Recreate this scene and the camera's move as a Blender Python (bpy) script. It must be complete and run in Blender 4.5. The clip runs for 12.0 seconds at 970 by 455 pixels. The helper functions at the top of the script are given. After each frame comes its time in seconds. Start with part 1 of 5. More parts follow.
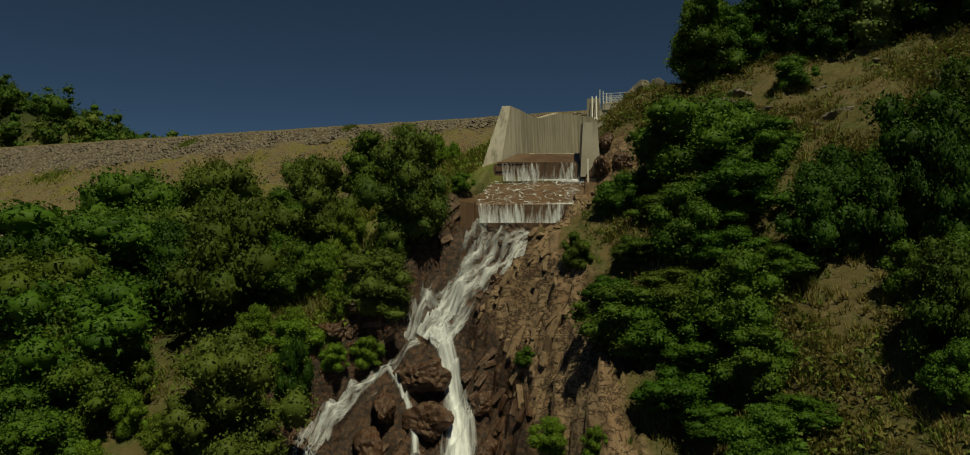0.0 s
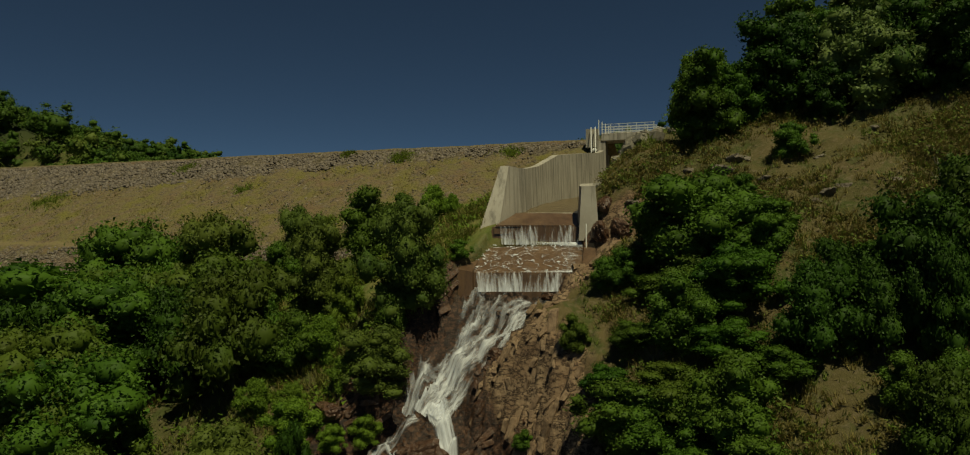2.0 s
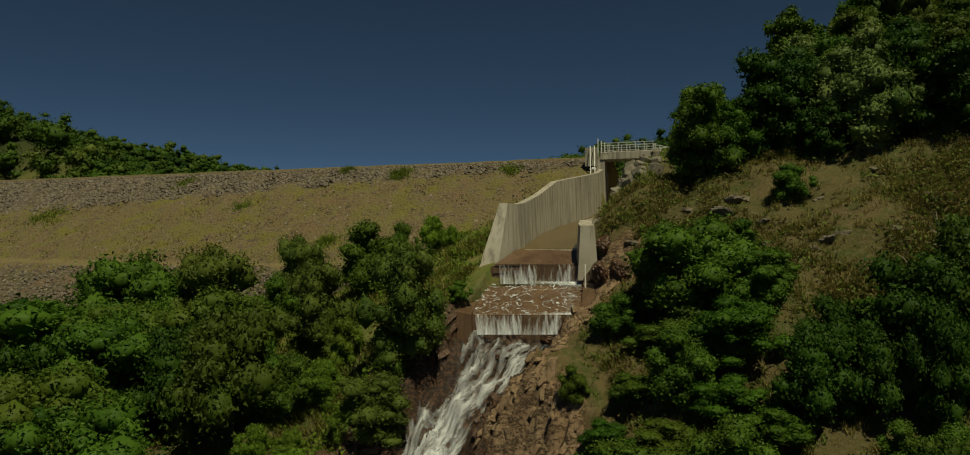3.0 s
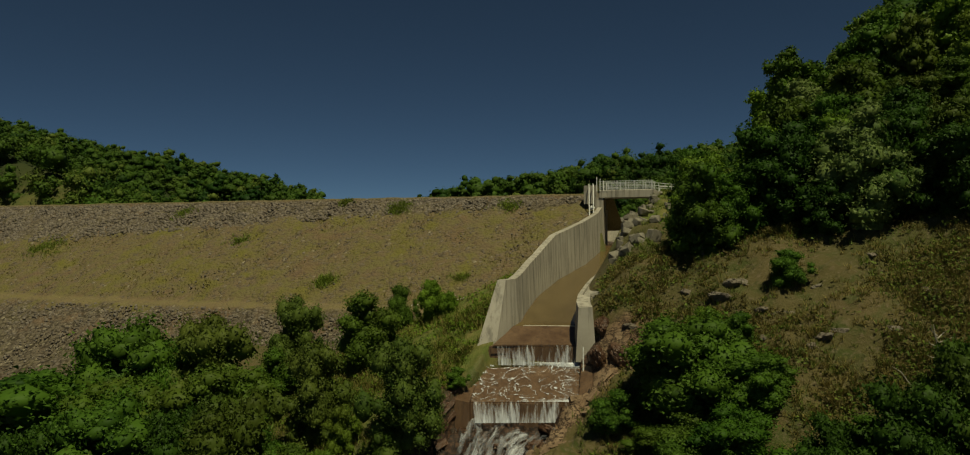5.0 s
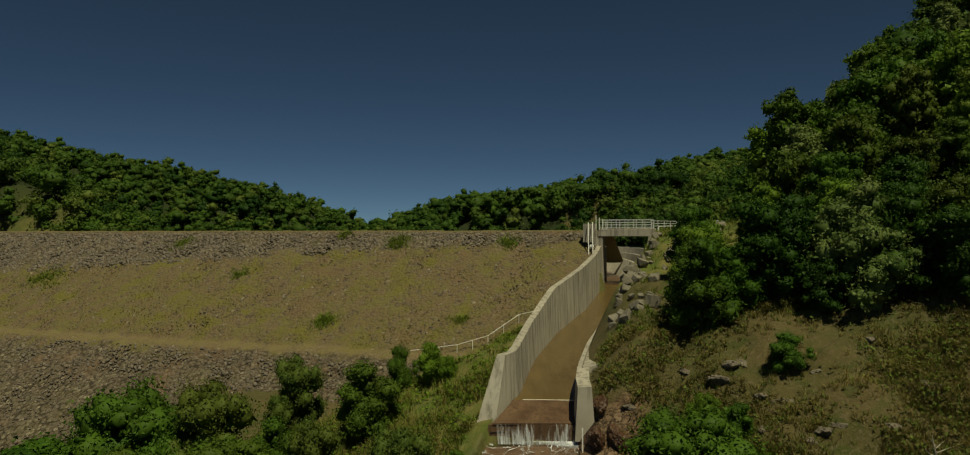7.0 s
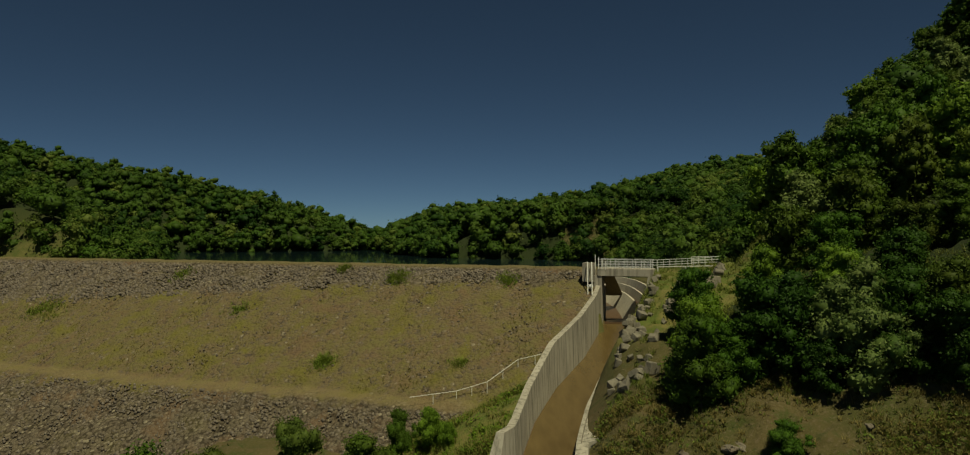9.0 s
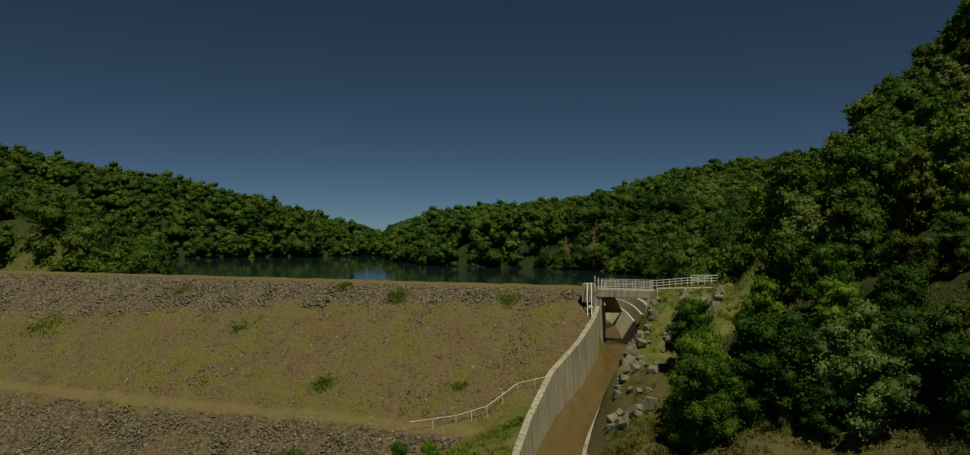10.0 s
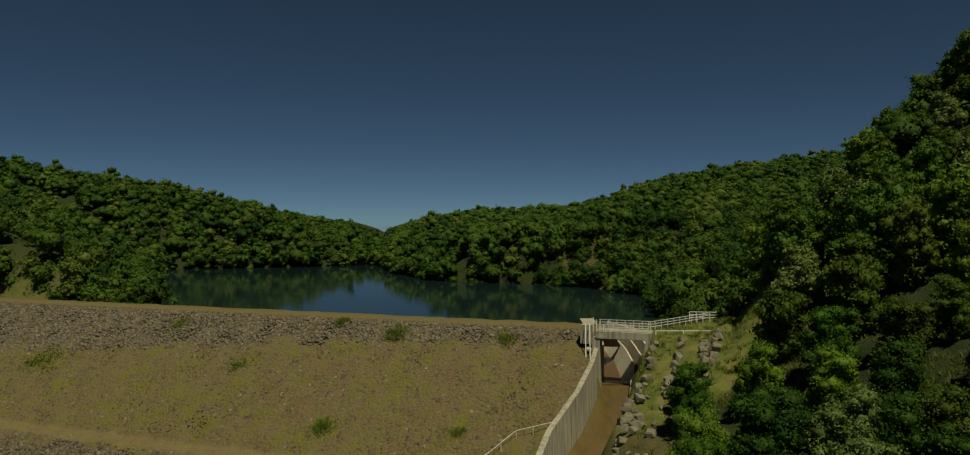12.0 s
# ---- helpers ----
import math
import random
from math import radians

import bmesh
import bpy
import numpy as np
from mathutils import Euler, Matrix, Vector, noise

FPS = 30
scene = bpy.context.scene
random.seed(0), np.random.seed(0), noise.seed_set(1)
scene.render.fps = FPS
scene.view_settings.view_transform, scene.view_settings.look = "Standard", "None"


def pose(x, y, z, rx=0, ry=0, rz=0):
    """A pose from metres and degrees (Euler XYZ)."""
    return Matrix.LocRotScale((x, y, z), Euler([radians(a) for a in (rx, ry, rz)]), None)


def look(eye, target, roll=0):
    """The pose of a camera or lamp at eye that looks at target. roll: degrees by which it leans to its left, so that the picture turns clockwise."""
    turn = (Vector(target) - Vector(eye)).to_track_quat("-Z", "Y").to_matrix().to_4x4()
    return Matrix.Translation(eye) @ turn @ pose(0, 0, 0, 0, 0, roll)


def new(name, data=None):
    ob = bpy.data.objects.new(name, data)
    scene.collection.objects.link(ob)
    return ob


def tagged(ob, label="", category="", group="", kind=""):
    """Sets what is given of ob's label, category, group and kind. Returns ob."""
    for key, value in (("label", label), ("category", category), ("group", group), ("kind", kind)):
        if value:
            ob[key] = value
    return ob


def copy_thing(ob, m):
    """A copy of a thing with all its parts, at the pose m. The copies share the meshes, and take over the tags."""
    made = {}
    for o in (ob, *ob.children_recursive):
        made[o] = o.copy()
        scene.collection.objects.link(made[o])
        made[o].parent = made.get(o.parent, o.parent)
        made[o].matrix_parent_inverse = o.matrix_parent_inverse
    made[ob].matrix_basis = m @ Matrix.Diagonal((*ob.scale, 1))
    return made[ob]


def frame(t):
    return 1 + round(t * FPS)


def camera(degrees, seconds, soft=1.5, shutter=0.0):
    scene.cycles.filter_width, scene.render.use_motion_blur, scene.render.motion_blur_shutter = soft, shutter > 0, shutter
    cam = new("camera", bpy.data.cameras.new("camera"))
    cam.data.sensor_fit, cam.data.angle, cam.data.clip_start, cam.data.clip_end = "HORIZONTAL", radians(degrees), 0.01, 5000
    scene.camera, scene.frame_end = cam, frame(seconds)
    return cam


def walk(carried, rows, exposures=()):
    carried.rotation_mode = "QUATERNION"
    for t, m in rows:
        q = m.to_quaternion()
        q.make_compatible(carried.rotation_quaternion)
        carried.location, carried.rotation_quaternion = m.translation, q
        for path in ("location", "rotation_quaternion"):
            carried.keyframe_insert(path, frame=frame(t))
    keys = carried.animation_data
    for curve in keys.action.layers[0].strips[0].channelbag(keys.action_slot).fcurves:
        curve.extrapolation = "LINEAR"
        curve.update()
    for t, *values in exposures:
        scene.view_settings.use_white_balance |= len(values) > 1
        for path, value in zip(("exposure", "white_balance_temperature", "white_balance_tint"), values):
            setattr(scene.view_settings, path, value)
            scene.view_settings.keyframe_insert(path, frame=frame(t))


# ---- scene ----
cam = camera(67.1, 12.0, soft=1.1)
METRES, EYE, TILT, LEAN, TURN = 30.0, 0.0, 1.4, 0.0, 0.0
ROWS = [
    (0.0, 0.0, 0.0, 0.0, -0.0, 0.0, -0.0),
    (0.5, 0.0007, -0.0002, 0.0313, -0.02, -0.03, 0.01),
    (1.0, 0.0014, 0.0003, 0.0625, -0.03, -0.06, -0.0),
    (1.5, 0.0019, 0.0007, 0.0928, -0.04, -0.11, -0.01),
    (2.0, 0.0019, 0.0013, 0.1309, -0.06, -0.15, -0.03),
    (2.5, 0.002, 0.0017, 0.1695, -0.08, -0.21, -0.02),
    (3.0, 0.0025, 0.002, 0.2136, -0.11, -0.29, -0.02),
    (5.0, 0.0056, 0.0049, 0.3855, -0.15, -0.65, 0.02),
    (5.5, 0.0064, 0.0055, 0.4256, -0.14, -0.71, 0.03),
    (6.0, 0.0054, 0.0054, 0.4679, -0.18, -0.75, 0.03),
    (6.5, 0.005, 0.0055, 0.5074, -0.2, -0.8, 0.03),
    (7.0, 0.0049, 0.0065, 0.5499, -0.22, -0.86, -0.01),
    (9.0, 0.0045, 0.0096, 0.7206, -0.28, -1.1, -0.04),
    (9.5, 0.0038, 0.01, 0.7646, -0.3, -1.18, -0.03),
    (10.0, 0.0048, 0.0114, 0.812, -0.3, -1.25, -0.03),
    (10.5, 0.0045, 0.0107, 0.8558, -0.32, -1.34, 0.01),
    (11.0, 0.0049, 0.0128, 0.9049, -0.34, -1.46, -0.0),
    (11.5, 0.006, 0.0148, 0.9507, -0.37, -1.55, 0.04),
    (12.0, 0.0081, 0.0178, 0.9995, -0.38, -1.64, 0.07),
]
walk(cam, [(t, pose(0, 0, EYE, TILT, LEAN, TURN) @ pose(METRES * x, METRES * y, METRES * z, 90 + pitch, roll, yaw)) for t, x, y, z, yaw, pitch, roll in ROWS])

# ---- world, sun, exposure ----
SUN = Vector((0.17, -0.40, 0.90)).normalized()
world = bpy.data.worlds.new("sky")
scene.world = world
world.use_nodes = True
wn = world.node_tree
sky = wn.nodes.new("ShaderNodeTexSky")
sky.sky_type, sky.sun_disc = "NISHITA", False
sky.sun_elevation = math.asin(SUN.z)
sky.sun_rotation = math.atan2(SUN.x, SUN.y)
sky.altitude, sky.air_density, sky.dust_density, sky.ozone_density = 1500, 0.30, 0.5, 7.0
wn.links.new(sky.outputs[0], wn.nodes["Background"].inputs[0])
wn.nodes["Background"].inputs[1].default_value = 0.065
sun = new("sun", bpy.data.lights.new("sun", "SUN"))
sun.data.energy, sun.data.angle, sun.data.color = 5.0, radians(0.53), (1.0, 0.92, 0.80)
sun.matrix_world = look(SUN * 300, (0, 0, 0))
scene.view_settings.exposure = -0.5
scene.view_settings.use_white_balance = True
scene.view_settings.white_balance_temperature, scene.view_settings.white_balance_tint = 8300, -12

# ---- materials ----
def nodes_of(name):
    m = bpy.data.materials.new(name)
    m.use_nodes = True
    t = m.node_tree
    return m, t, t.nodes["Principled BSDF"]


def noise_at(t, scale, detail=5, rough=0.6, vec=None, stretch=None):
    n = t.nodes.new("ShaderNodeTexNoise")
    n.inputs["Scale"].default_value = scale
    n.inputs["Detail"].default_value = detail
    n.inputs["Roughness"].default_value = rough
    if vec is None:
        vec = t.nodes.new("ShaderNodeNewGeometry").outputs["Position"]
    if stretch:
        mp = t.nodes.new("ShaderNodeMapping")
        mp.inputs["Scale"].default_value = stretch
        t.links.new(vec, mp.inputs["Vector"])
        vec = mp.outputs[0]
    t.links.new(vec, n.inputs["Vector"])
    return n.outputs["Fac"]


def ramp(t, fac, lo, hi):
    r = t.nodes.new("ShaderNodeMapRange")
    r.inputs["From Min"].default_value, r.inputs["From Max"].default_value = lo, hi
    t.links.new(fac, r.inputs["Value"])
    return r.outputs[0]


def mix(t, fac, a, b, kind="MIX"):
    m = t.nodes.new("ShaderNodeMix")
    m.data_type, m.blend_type = "RGBA", kind
    for sock, v in ((m.inputs[0], fac), (m.inputs[6], a), (m.inputs[7], b)):
        if isinstance(v, (int, float)):
            sock.default_value = v
        elif isinstance(v, tuple):
            sock.default_value = (*v, 1)
        else:
            t.links.new(v, sock)
    return m.outputs[2]


def math_node(t, op, a, b):
    m = t.nodes.new("ShaderNodeMath")
    m.operation = op
    for sock, v in ((m.inputs[0], a), (m.inputs[1], b)):
        if isinstance(v, (int, float)):
            sock.default_value = v
        else:
            t.links.new(v, sock)
    return m.outputs[0]


def bump(t, b, height, strength=0.5, distance=0.1):
    n = t.nodes.new("ShaderNodeBump")
    n.inputs["Strength"].default_value, n.inputs["Distance"].default_value = strength, distance
    t.links.new(height, n.inputs["Height"])
    t.links.new(n.outputs[0], b.inputs["Normal"])


def surface(name, c1, c2, c3, coarse, fine, rough=0.85, relief=0.5, distance=0.05, spec=0.3, stretch=None):
    m, t, b = nodes_of(name)
    big, small = noise_at(t, coarse, stretch=stretch), noise_at(t, fine, 6, 0.7, stretch=stretch)
    c = mix(t, ramp(t, big, 0.35, 0.65), c1, c2)
    c = mix(t, ramp(t, small, 0.48, 0.72), c, c3)
    t.links.new(c, b.inputs["Base Color"])
    b.inputs["Roughness"].default_value = rough
    b.inputs["Specular IOR Level"].default_value = spec
    bump(t, b, small, relief, distance)
    return m


def foliage(name, dark, light, warm=(0.10, 0.11, 0.02), toned=False):
    m, t, b = nodes_of(name)
    g = t.nodes.new("ShaderNodeNewGeometry")
    o = t.nodes.new("ShaderNodeObjectInfo")
    c = mix(t, ramp(t, g.outputs["Random Per Island"], -0.8, 1.8) if toned else g.outputs["Random Per Island"], dark, light)
    c = mix(t, ramp(t, o.outputs["Random"], 0.2, 1.6), c, warm)
    c = mix(t, ramp(t, noise_at(t, 0.12, 3), 0.42, 0.75), c, light)
    if toned:
        tone = t.nodes.new("ShaderNodeAttribute")
        tone.attribute_name = "tone"
        c = mix(t, ramp(t, tone.outputs["Fac"], 0.55, 0.0), c, dark)
        c = mix(t, ramp(t, tone.outputs["Fac"], 0.80, 1.05), c, warm)
    t.links.new(c, b.inputs["Base Color"])
    b.inputs["Roughness"].default_value = 0.6
    b.inputs["Specular IOR Level"].default_value = 0.15
    tr = t.nodes.new("ShaderNodeBsdfTranslucent")
    t.links.new(c, tr.inputs["Color"])
    mx = t.nodes.new("ShaderNodeMixShader")
    mx.inputs[0].default_value = 0.28
    t.links.new(b.outputs[0], mx.inputs[1])
    t.links.new(tr.outputs[0], mx.inputs[2])
    t.links.new(mx.outputs[0], t.nodes["Material Output"].inputs["Surface"])
    return m


LEAF = foliage("broad leaves", (0.022, 0.058, 0.007), (0.074, 0.148, 0.018))
LEAF_B = foliage("bright leaves", (0.055, 0.115, 0.013), (0.145, 0.235, 0.028))
LEAF_D = foliage("dark leaves", (0.012, 0.036, 0.005), (0.036, 0.084, 0.010))
LEAF_FAR = foliage("woodland leaves", (0.014, 0.044, 0.006), (0.060, 0.125, 0.016), (0.13, 0.165, 0.035), True)
LEAF_O = foliage("olive leaves", (0.036, 0.070, 0.012), (0.100, 0.140, 0.028))
BLOSSOM = foliage("blossoming leaves", (0.04, 0.085, 0.015), (0.17, 0.22, 0.07), (0.13, 0.16, 0.05))
WEED = foliage("bright weeds", (0.12, 0.17, 0.03), (0.21, 0.27, 0.05))
GRASS = foliage("green grass blades", (0.060, 0.095, 0.020), (0.14, 0.19, 0.035), (0.2, 0.17, 0.05))
GRASS_DRY = foliage("dry grass blades", (0.13, 0.105, 0.035), (0.26, 0.21, 0.075), (0.12, 0.12, 0.03))
LEAF_M = foliage("deep green leaves", (0.016, 0.050, 0.006), (0.055, 0.120, 0.012))
HEATH_G = foliage("heath sprigs", (0.040, 0.044, 0.012), (0.085, 0.088, 0.022), (0.075, 0.055, 0.022))
HEATH = foliage("brown heath twigs", (0.070, 0.060, 0.020), (0.120, 0.110, 0.032), (0.12, 0.085, 0.036))
BARK = surface("bark", (0.10, 0.08, 0.06), (0.16, 0.13, 0.10), (0.05, 0.04, 0.03), 2, 14, 0.9)
DEADWOOD = surface("bleached wood", (0.30, 0.265, 0.21), (0.38, 0.34, 0.28), (0.25, 0.21, 0.16), 2, 14, 0.85)
STONE = surface("grey stone", (0.16, 0.135, 0.115), (0.25, 0.215, 0.18), (0.08, 0.068, 0.06), 0.7, 5, 0.9)
BLOCK = surface("pale block stone", (0.15, 0.135, 0.108), (0.21, 0.19, 0.15), (0.09, 0.08, 0.07), 0.9, 6, 0.9)
WETROCK = surface("wet brown rock", (0.055, 0.026, 0.015), (0.105, 0.052, 0.028), (0.022, 0.012, 0.009), 0.8, 4.5, 0.38, 0.9, 0.12, 0.5)
WHITE_PAINT = surface("white paint", (0.72, 0.72, 0.70), (0.78, 0.78, 0.76), (0.5, 0.47, 0.42), 3, 20, 0.5, 0.1, 0.01)
STEEL = surface("galvanised steel", (0.50, 0.52, 0.54), (0.62, 0.63, 0.65), (0.35, 0.34, 0.33), 3, 18, 0.45, 0.1, 0.01)
WEIR = surface("pale weir concrete", (0.50, 0.46, 0.39), (0.62, 0.58, 0.50), (0.30, 0.26, 0.20), 0.6, 4, 0.8, 0.3, 0.02)
ROADWAY = surface("gravel road", (0.30, 0.26, 0.20), (0.24, 0.22, 0.13), (0.18, 0.15, 0.10), 0.5, 7, 0.95)


def concrete_material(name, c1, c2):
    m, t, b = nodes_of(name)
    c = mix(t, ramp(t, noise_at(t, 0.5), 0.35, 0.65), c1, c2)
    drip = noise_at(t, 1.0, 5, 0.65, stretch=(2.2, 2.2, 0.12))
    c = mix(t, ramp(t, drip, 0.47, 0.70), c, (0.11, 0.098, 0.082))
    c = mix(t, ramp(t, noise_at(t, 9, 4), 0.55, 0.8), c, (0.42, 0.39, 0.33))
    t.links.new(c, b.inputs["Base Color"])
    b.inputs["Roughness"].default_value = 0.85
    bump(t, b, noise_at(t, 12, 5), 0.3, 0.02)
    return m


CONCRETE = concrete_material("weathered concrete", (0.32, 0.29, 0.245), (0.40, 0.365, 0.31))
WETCONC = surface("wet stained concrete", (0.085, 0.048, 0.028), (0.14, 0.085, 0.05), (0.045, 0.028, 0.02), 0.5, 3, 0.35, 0.4, 0.04, 0.5, (2, 2, 0.4))


def attr(t, name):
    a = t.nodes.new("ShaderNodeAttribute")
    a.attribute_name = name
    return a.outputs["Fac"]


def ground_material():
    """Dry slope of grass, earth and stones; bare rock where 'rock' is set, dark green where 'wood' is set."""
    m, t, b = nodes_of("hillside ground")
    big, mid, small = noise_at(t, 0.16), noise_at(t, 0.7, 6), noise_at(t, 4.5, 7, 0.7)
    c = mix(t, ramp(t, big, 0.38, 0.62), (0.062, 0.060, 0.019), (0.096, 0.074, 0.032))
    c = mix(t, ramp(t, mid, 0.50, 0.62), c, (0.052, 0.060, 0.016))
    c = mix(t, ramp(t, small, 0.52, 0.75), c, (0.150, 0.115, 0.078))
    r = mix(t, ramp(t, mid, 0.4, 0.6), (0.19, 0.122, 0.076), (0.265, 0.185, 0.12))
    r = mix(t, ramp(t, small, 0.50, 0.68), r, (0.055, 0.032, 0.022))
    # near-black lines: shade of crevices painted into dry and wet rock colour
    crevice_shade = noise_at(t, 1.0, 6, 0.7, stretch=(0.9, 1.6, 2.6))
    crevice_shade = ramp(t, math_node(t, "ABSOLUTE", math_node(t, "SUBTRACT", crevice_shade, 0.5), 0), 0.05, 0.005)
    r = mix(t, crevice_shade, r, (0.03, 0.018, 0.012))
    c = mix(t, ramp(t, math_node(t, "ADD", attr(t, "rock"), math_node(t, "MULTIPLY", mid, 0.6)), 0.62, 0.86), c, r)
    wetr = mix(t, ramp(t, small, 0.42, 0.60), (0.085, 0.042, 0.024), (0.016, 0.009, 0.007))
    wetr = mix(t, crevice_shade, wetr, (0.010, 0.006, 0.005))
    wet = ramp(t, math_node(t, "ADD", attr(t, "wet"), math_node(t, "MULTIPLY", mid, 0.5)), 0.60, 0.9)
    c = mix(t, wet, c, wetr)
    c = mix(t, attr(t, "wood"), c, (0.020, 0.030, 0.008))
    c = mix(t, attr(t, "green"), c, mix(t, ramp(t, mid, 0.4, 0.6), (0.080, 0.105, 0.022), (0.15, 0.135, 0.045)))
    t.links.new(c, b.inputs["Base Color"])
    t.links.new(ramp(t, wet, 1.6, 0.5), b.inputs["Roughness"])
    b.inputs["Specular IOR Level"].default_value = 0.3
    bump(t, b, math_node(t, "ADD", mid, small), 0.8, 0.12)
    return m


def dam_material():
    """Stony embankment: grey rock band on top, a grassy middle, a berm track and stones below. UV is metres along and up the slope."""
    m, t, b = nodes_of("embankment")
    uv = t.nodes.new("ShaderNodeUVMap").outputs[0]
    sep = t.nodes.new("ShaderNodeSeparateXYZ")
    t.links.new(uv, sep.inputs[0])
    u, v = sep.outputs[0], sep.outputs[1]
    big, mid, small = noise_at(t, 0.10), noise_at(t, 0.55, 6), noise_at(t, 3.2, 7, 0.75)
    cell = t.nodes.new("ShaderNodeTexVoronoi")
    cell.inputs["Scale"].default_value, cell.inputs["Randomness"].default_value = 2.6, 1.0
    where = t.nodes.new("ShaderNodeNewGeometry")
    t.links.new(where.outputs["Position"], cell.inputs["Vector"])
    tint = t.nodes.new("ShaderNodeSeparateXYZ")
    t.links.new(cell.outputs["Color"], tint.inputs[0])
    gap = ramp(t, cell.outputs["Distance"], 0.50, 0.72)
    stone = mix(t, tint.outputs[0], (0.080, 0.064, 0.053), (0.175, 0.146, 0.118))
    stone = mix(t, ramp(t, tint.outputs[1], 0.86, 0.95), stone, (0.27, 0.235, 0.19))
    stone = mix(t, ramp(t, mid, 0.42, 0.66), stone, (0.118, 0.098, 0.080))
    stone = mix(t, gap, stone, (0.045, 0.036, 0.028))
    grass = mix(t, ramp(t, mid, 0.4, 0.62), (0.146, 0.112, 0.074), (0.140, 0.124, 0.056))
    grass = mix(t, ramp(t, small, 0.50, 0.75), grass, (0.115, 0.082, 0.050))
    grass = mix(t, math_node(t, "MULTIPLY", ramp(t, tint.outputs[2], 0.70, 0.80), ramp(t, mid, 0.62, 0.45)), grass, stone)
    wav = math_node(t, "MULTIPLY", math_node(t, "SUBTRACT", big, 0.5), 9.0)
    wav = math_node(t, "ADD", wav, math_node(t, "MULTIPLY", math_node(t, "SUBTRACT", mid, 0.5), 5.0))
    vv = math_node(t, "ADD", v, wav)
    top_edge = math_node(t, "SUBTRACT", vv, math_node(t, "MULTIPLY", u, 0.10))
    upper = ramp(t, top_edge, 36.8, 37.8)
    low = ramp(t, math_node(t, "ADD", vv, math_node(t, "MULTIPLY", u, -0.02)), 12.6, 11.2)
    patch = ramp(t, math_node(t, "ADD", big, math_node(t, "MULTIPLY", u, 0.006)), 0.62, 0.72)
    rocky = math_node(t, "MAXIMUM", math_node(t, "MAXIMUM", upper, low), math_node(t, "MULTIPLY", patch, 0.75))
    c = mix(t, rocky, grass, stone)
    fleck = noise_at(t, 1.6, 6, 0.8)
    c = mix(t, math_node(t, "MULTIPLY", ramp(t, fleck, 0.54, 0.70), 0.6), c, (0.105, 0.080, 0.056))
    c = mix(t, math_node(t, "MULTIPLY", ramp(t, fleck, 0.45, 0.32), 0.4), c, (0.19, 0.16, 0.12))
    sward = noise_at(t, 0.22, 5, 0.65)
    c = mix(t, math_node(t, "MULTIPLY", ramp(t, sward, 0.52, 0.66), math_node(t, "SUBTRACT", 0.75, math_node(t, "MULTIPLY", rocky, 0.6))), c, (0.138, 0.128, 0.030))
    c = mix(t, math_node(t, "MULTIPLY", ramp(t, sward, 0.46, 0.34), 0.6), c, (0.150, 0.098, 0.066))
    berm = math_node(t, "MULTIPLY", ramp(t, v, 10.6, 11.2), ramp(t, v, 13.4, 12.8))
    c = mix(t, math_node(t, "MULTIPLY", berm, 0.5), c, mix(t, mid, (0.19, 0.15, 0.085), (0.22, 0.18, 0.10)))
    crest = ramp(t, v, 36.7, 37.4)
    c = mix(t, crest, c, mix(t, mid, (0.17, 0.135, 0.085), (0.13, 0.115, 0.05)))
    c = mix(t, 1.0, c, (1.0, 0.98, 0.88), "MULTIPLY")
    t.links.new(c, b.inputs["Base Color"])
    b.inputs["Roughness"].default_value = 0.95
    b.inputs["Specular IOR Level"].default_value = 0.2
    bump(t, b, math_node(t, "SUBTRACT", math_node(t, "ADD", small, math_node(t, "MULTIPLY", mid, 0.5)), math_node(t, "MULTIPLY", cell.outputs["Distance"], 0.9)), 0.9, 0.20)
    return m


def lake_material():
    m, t, b = nodes_of("lake water")
    b.inputs["Base Color"].default_value = (0.010, 0.022, 0.024, 1)
    b.inputs["Roughness"].default_value = 0.06
    b.inputs["IOR"].default_value = 1.33
    bump(t, b, noise_at(t, 0.9, 4, 0.6, stretch=(0.6, 1.6, 1)), 0.10, 0.05)
    return m


def film_material():
    """Shallow silty water running over a brown bed."""
    m, t, b = nodes_of("silty water")
    flow = noise_at(t, 0.8, 5, 0.6, stretch=(1.6, 0.35, 1))
    c = mix(t, ramp(t, flow, 0.3, 0.7), (0.092, 0.062, 0.025), (0.125, 0.086, 0.036))
    t.links.new(c, b.inputs["Base Color"])
    b.inputs["Roughness"].default_value = 0.22
    b.inputs["IOR"].default_value = 1.33
    bump(t, b, noise_at(t, 2.0, 4, stretch=(1, 0.6, 1)), 0.25, 0.05)
    return m


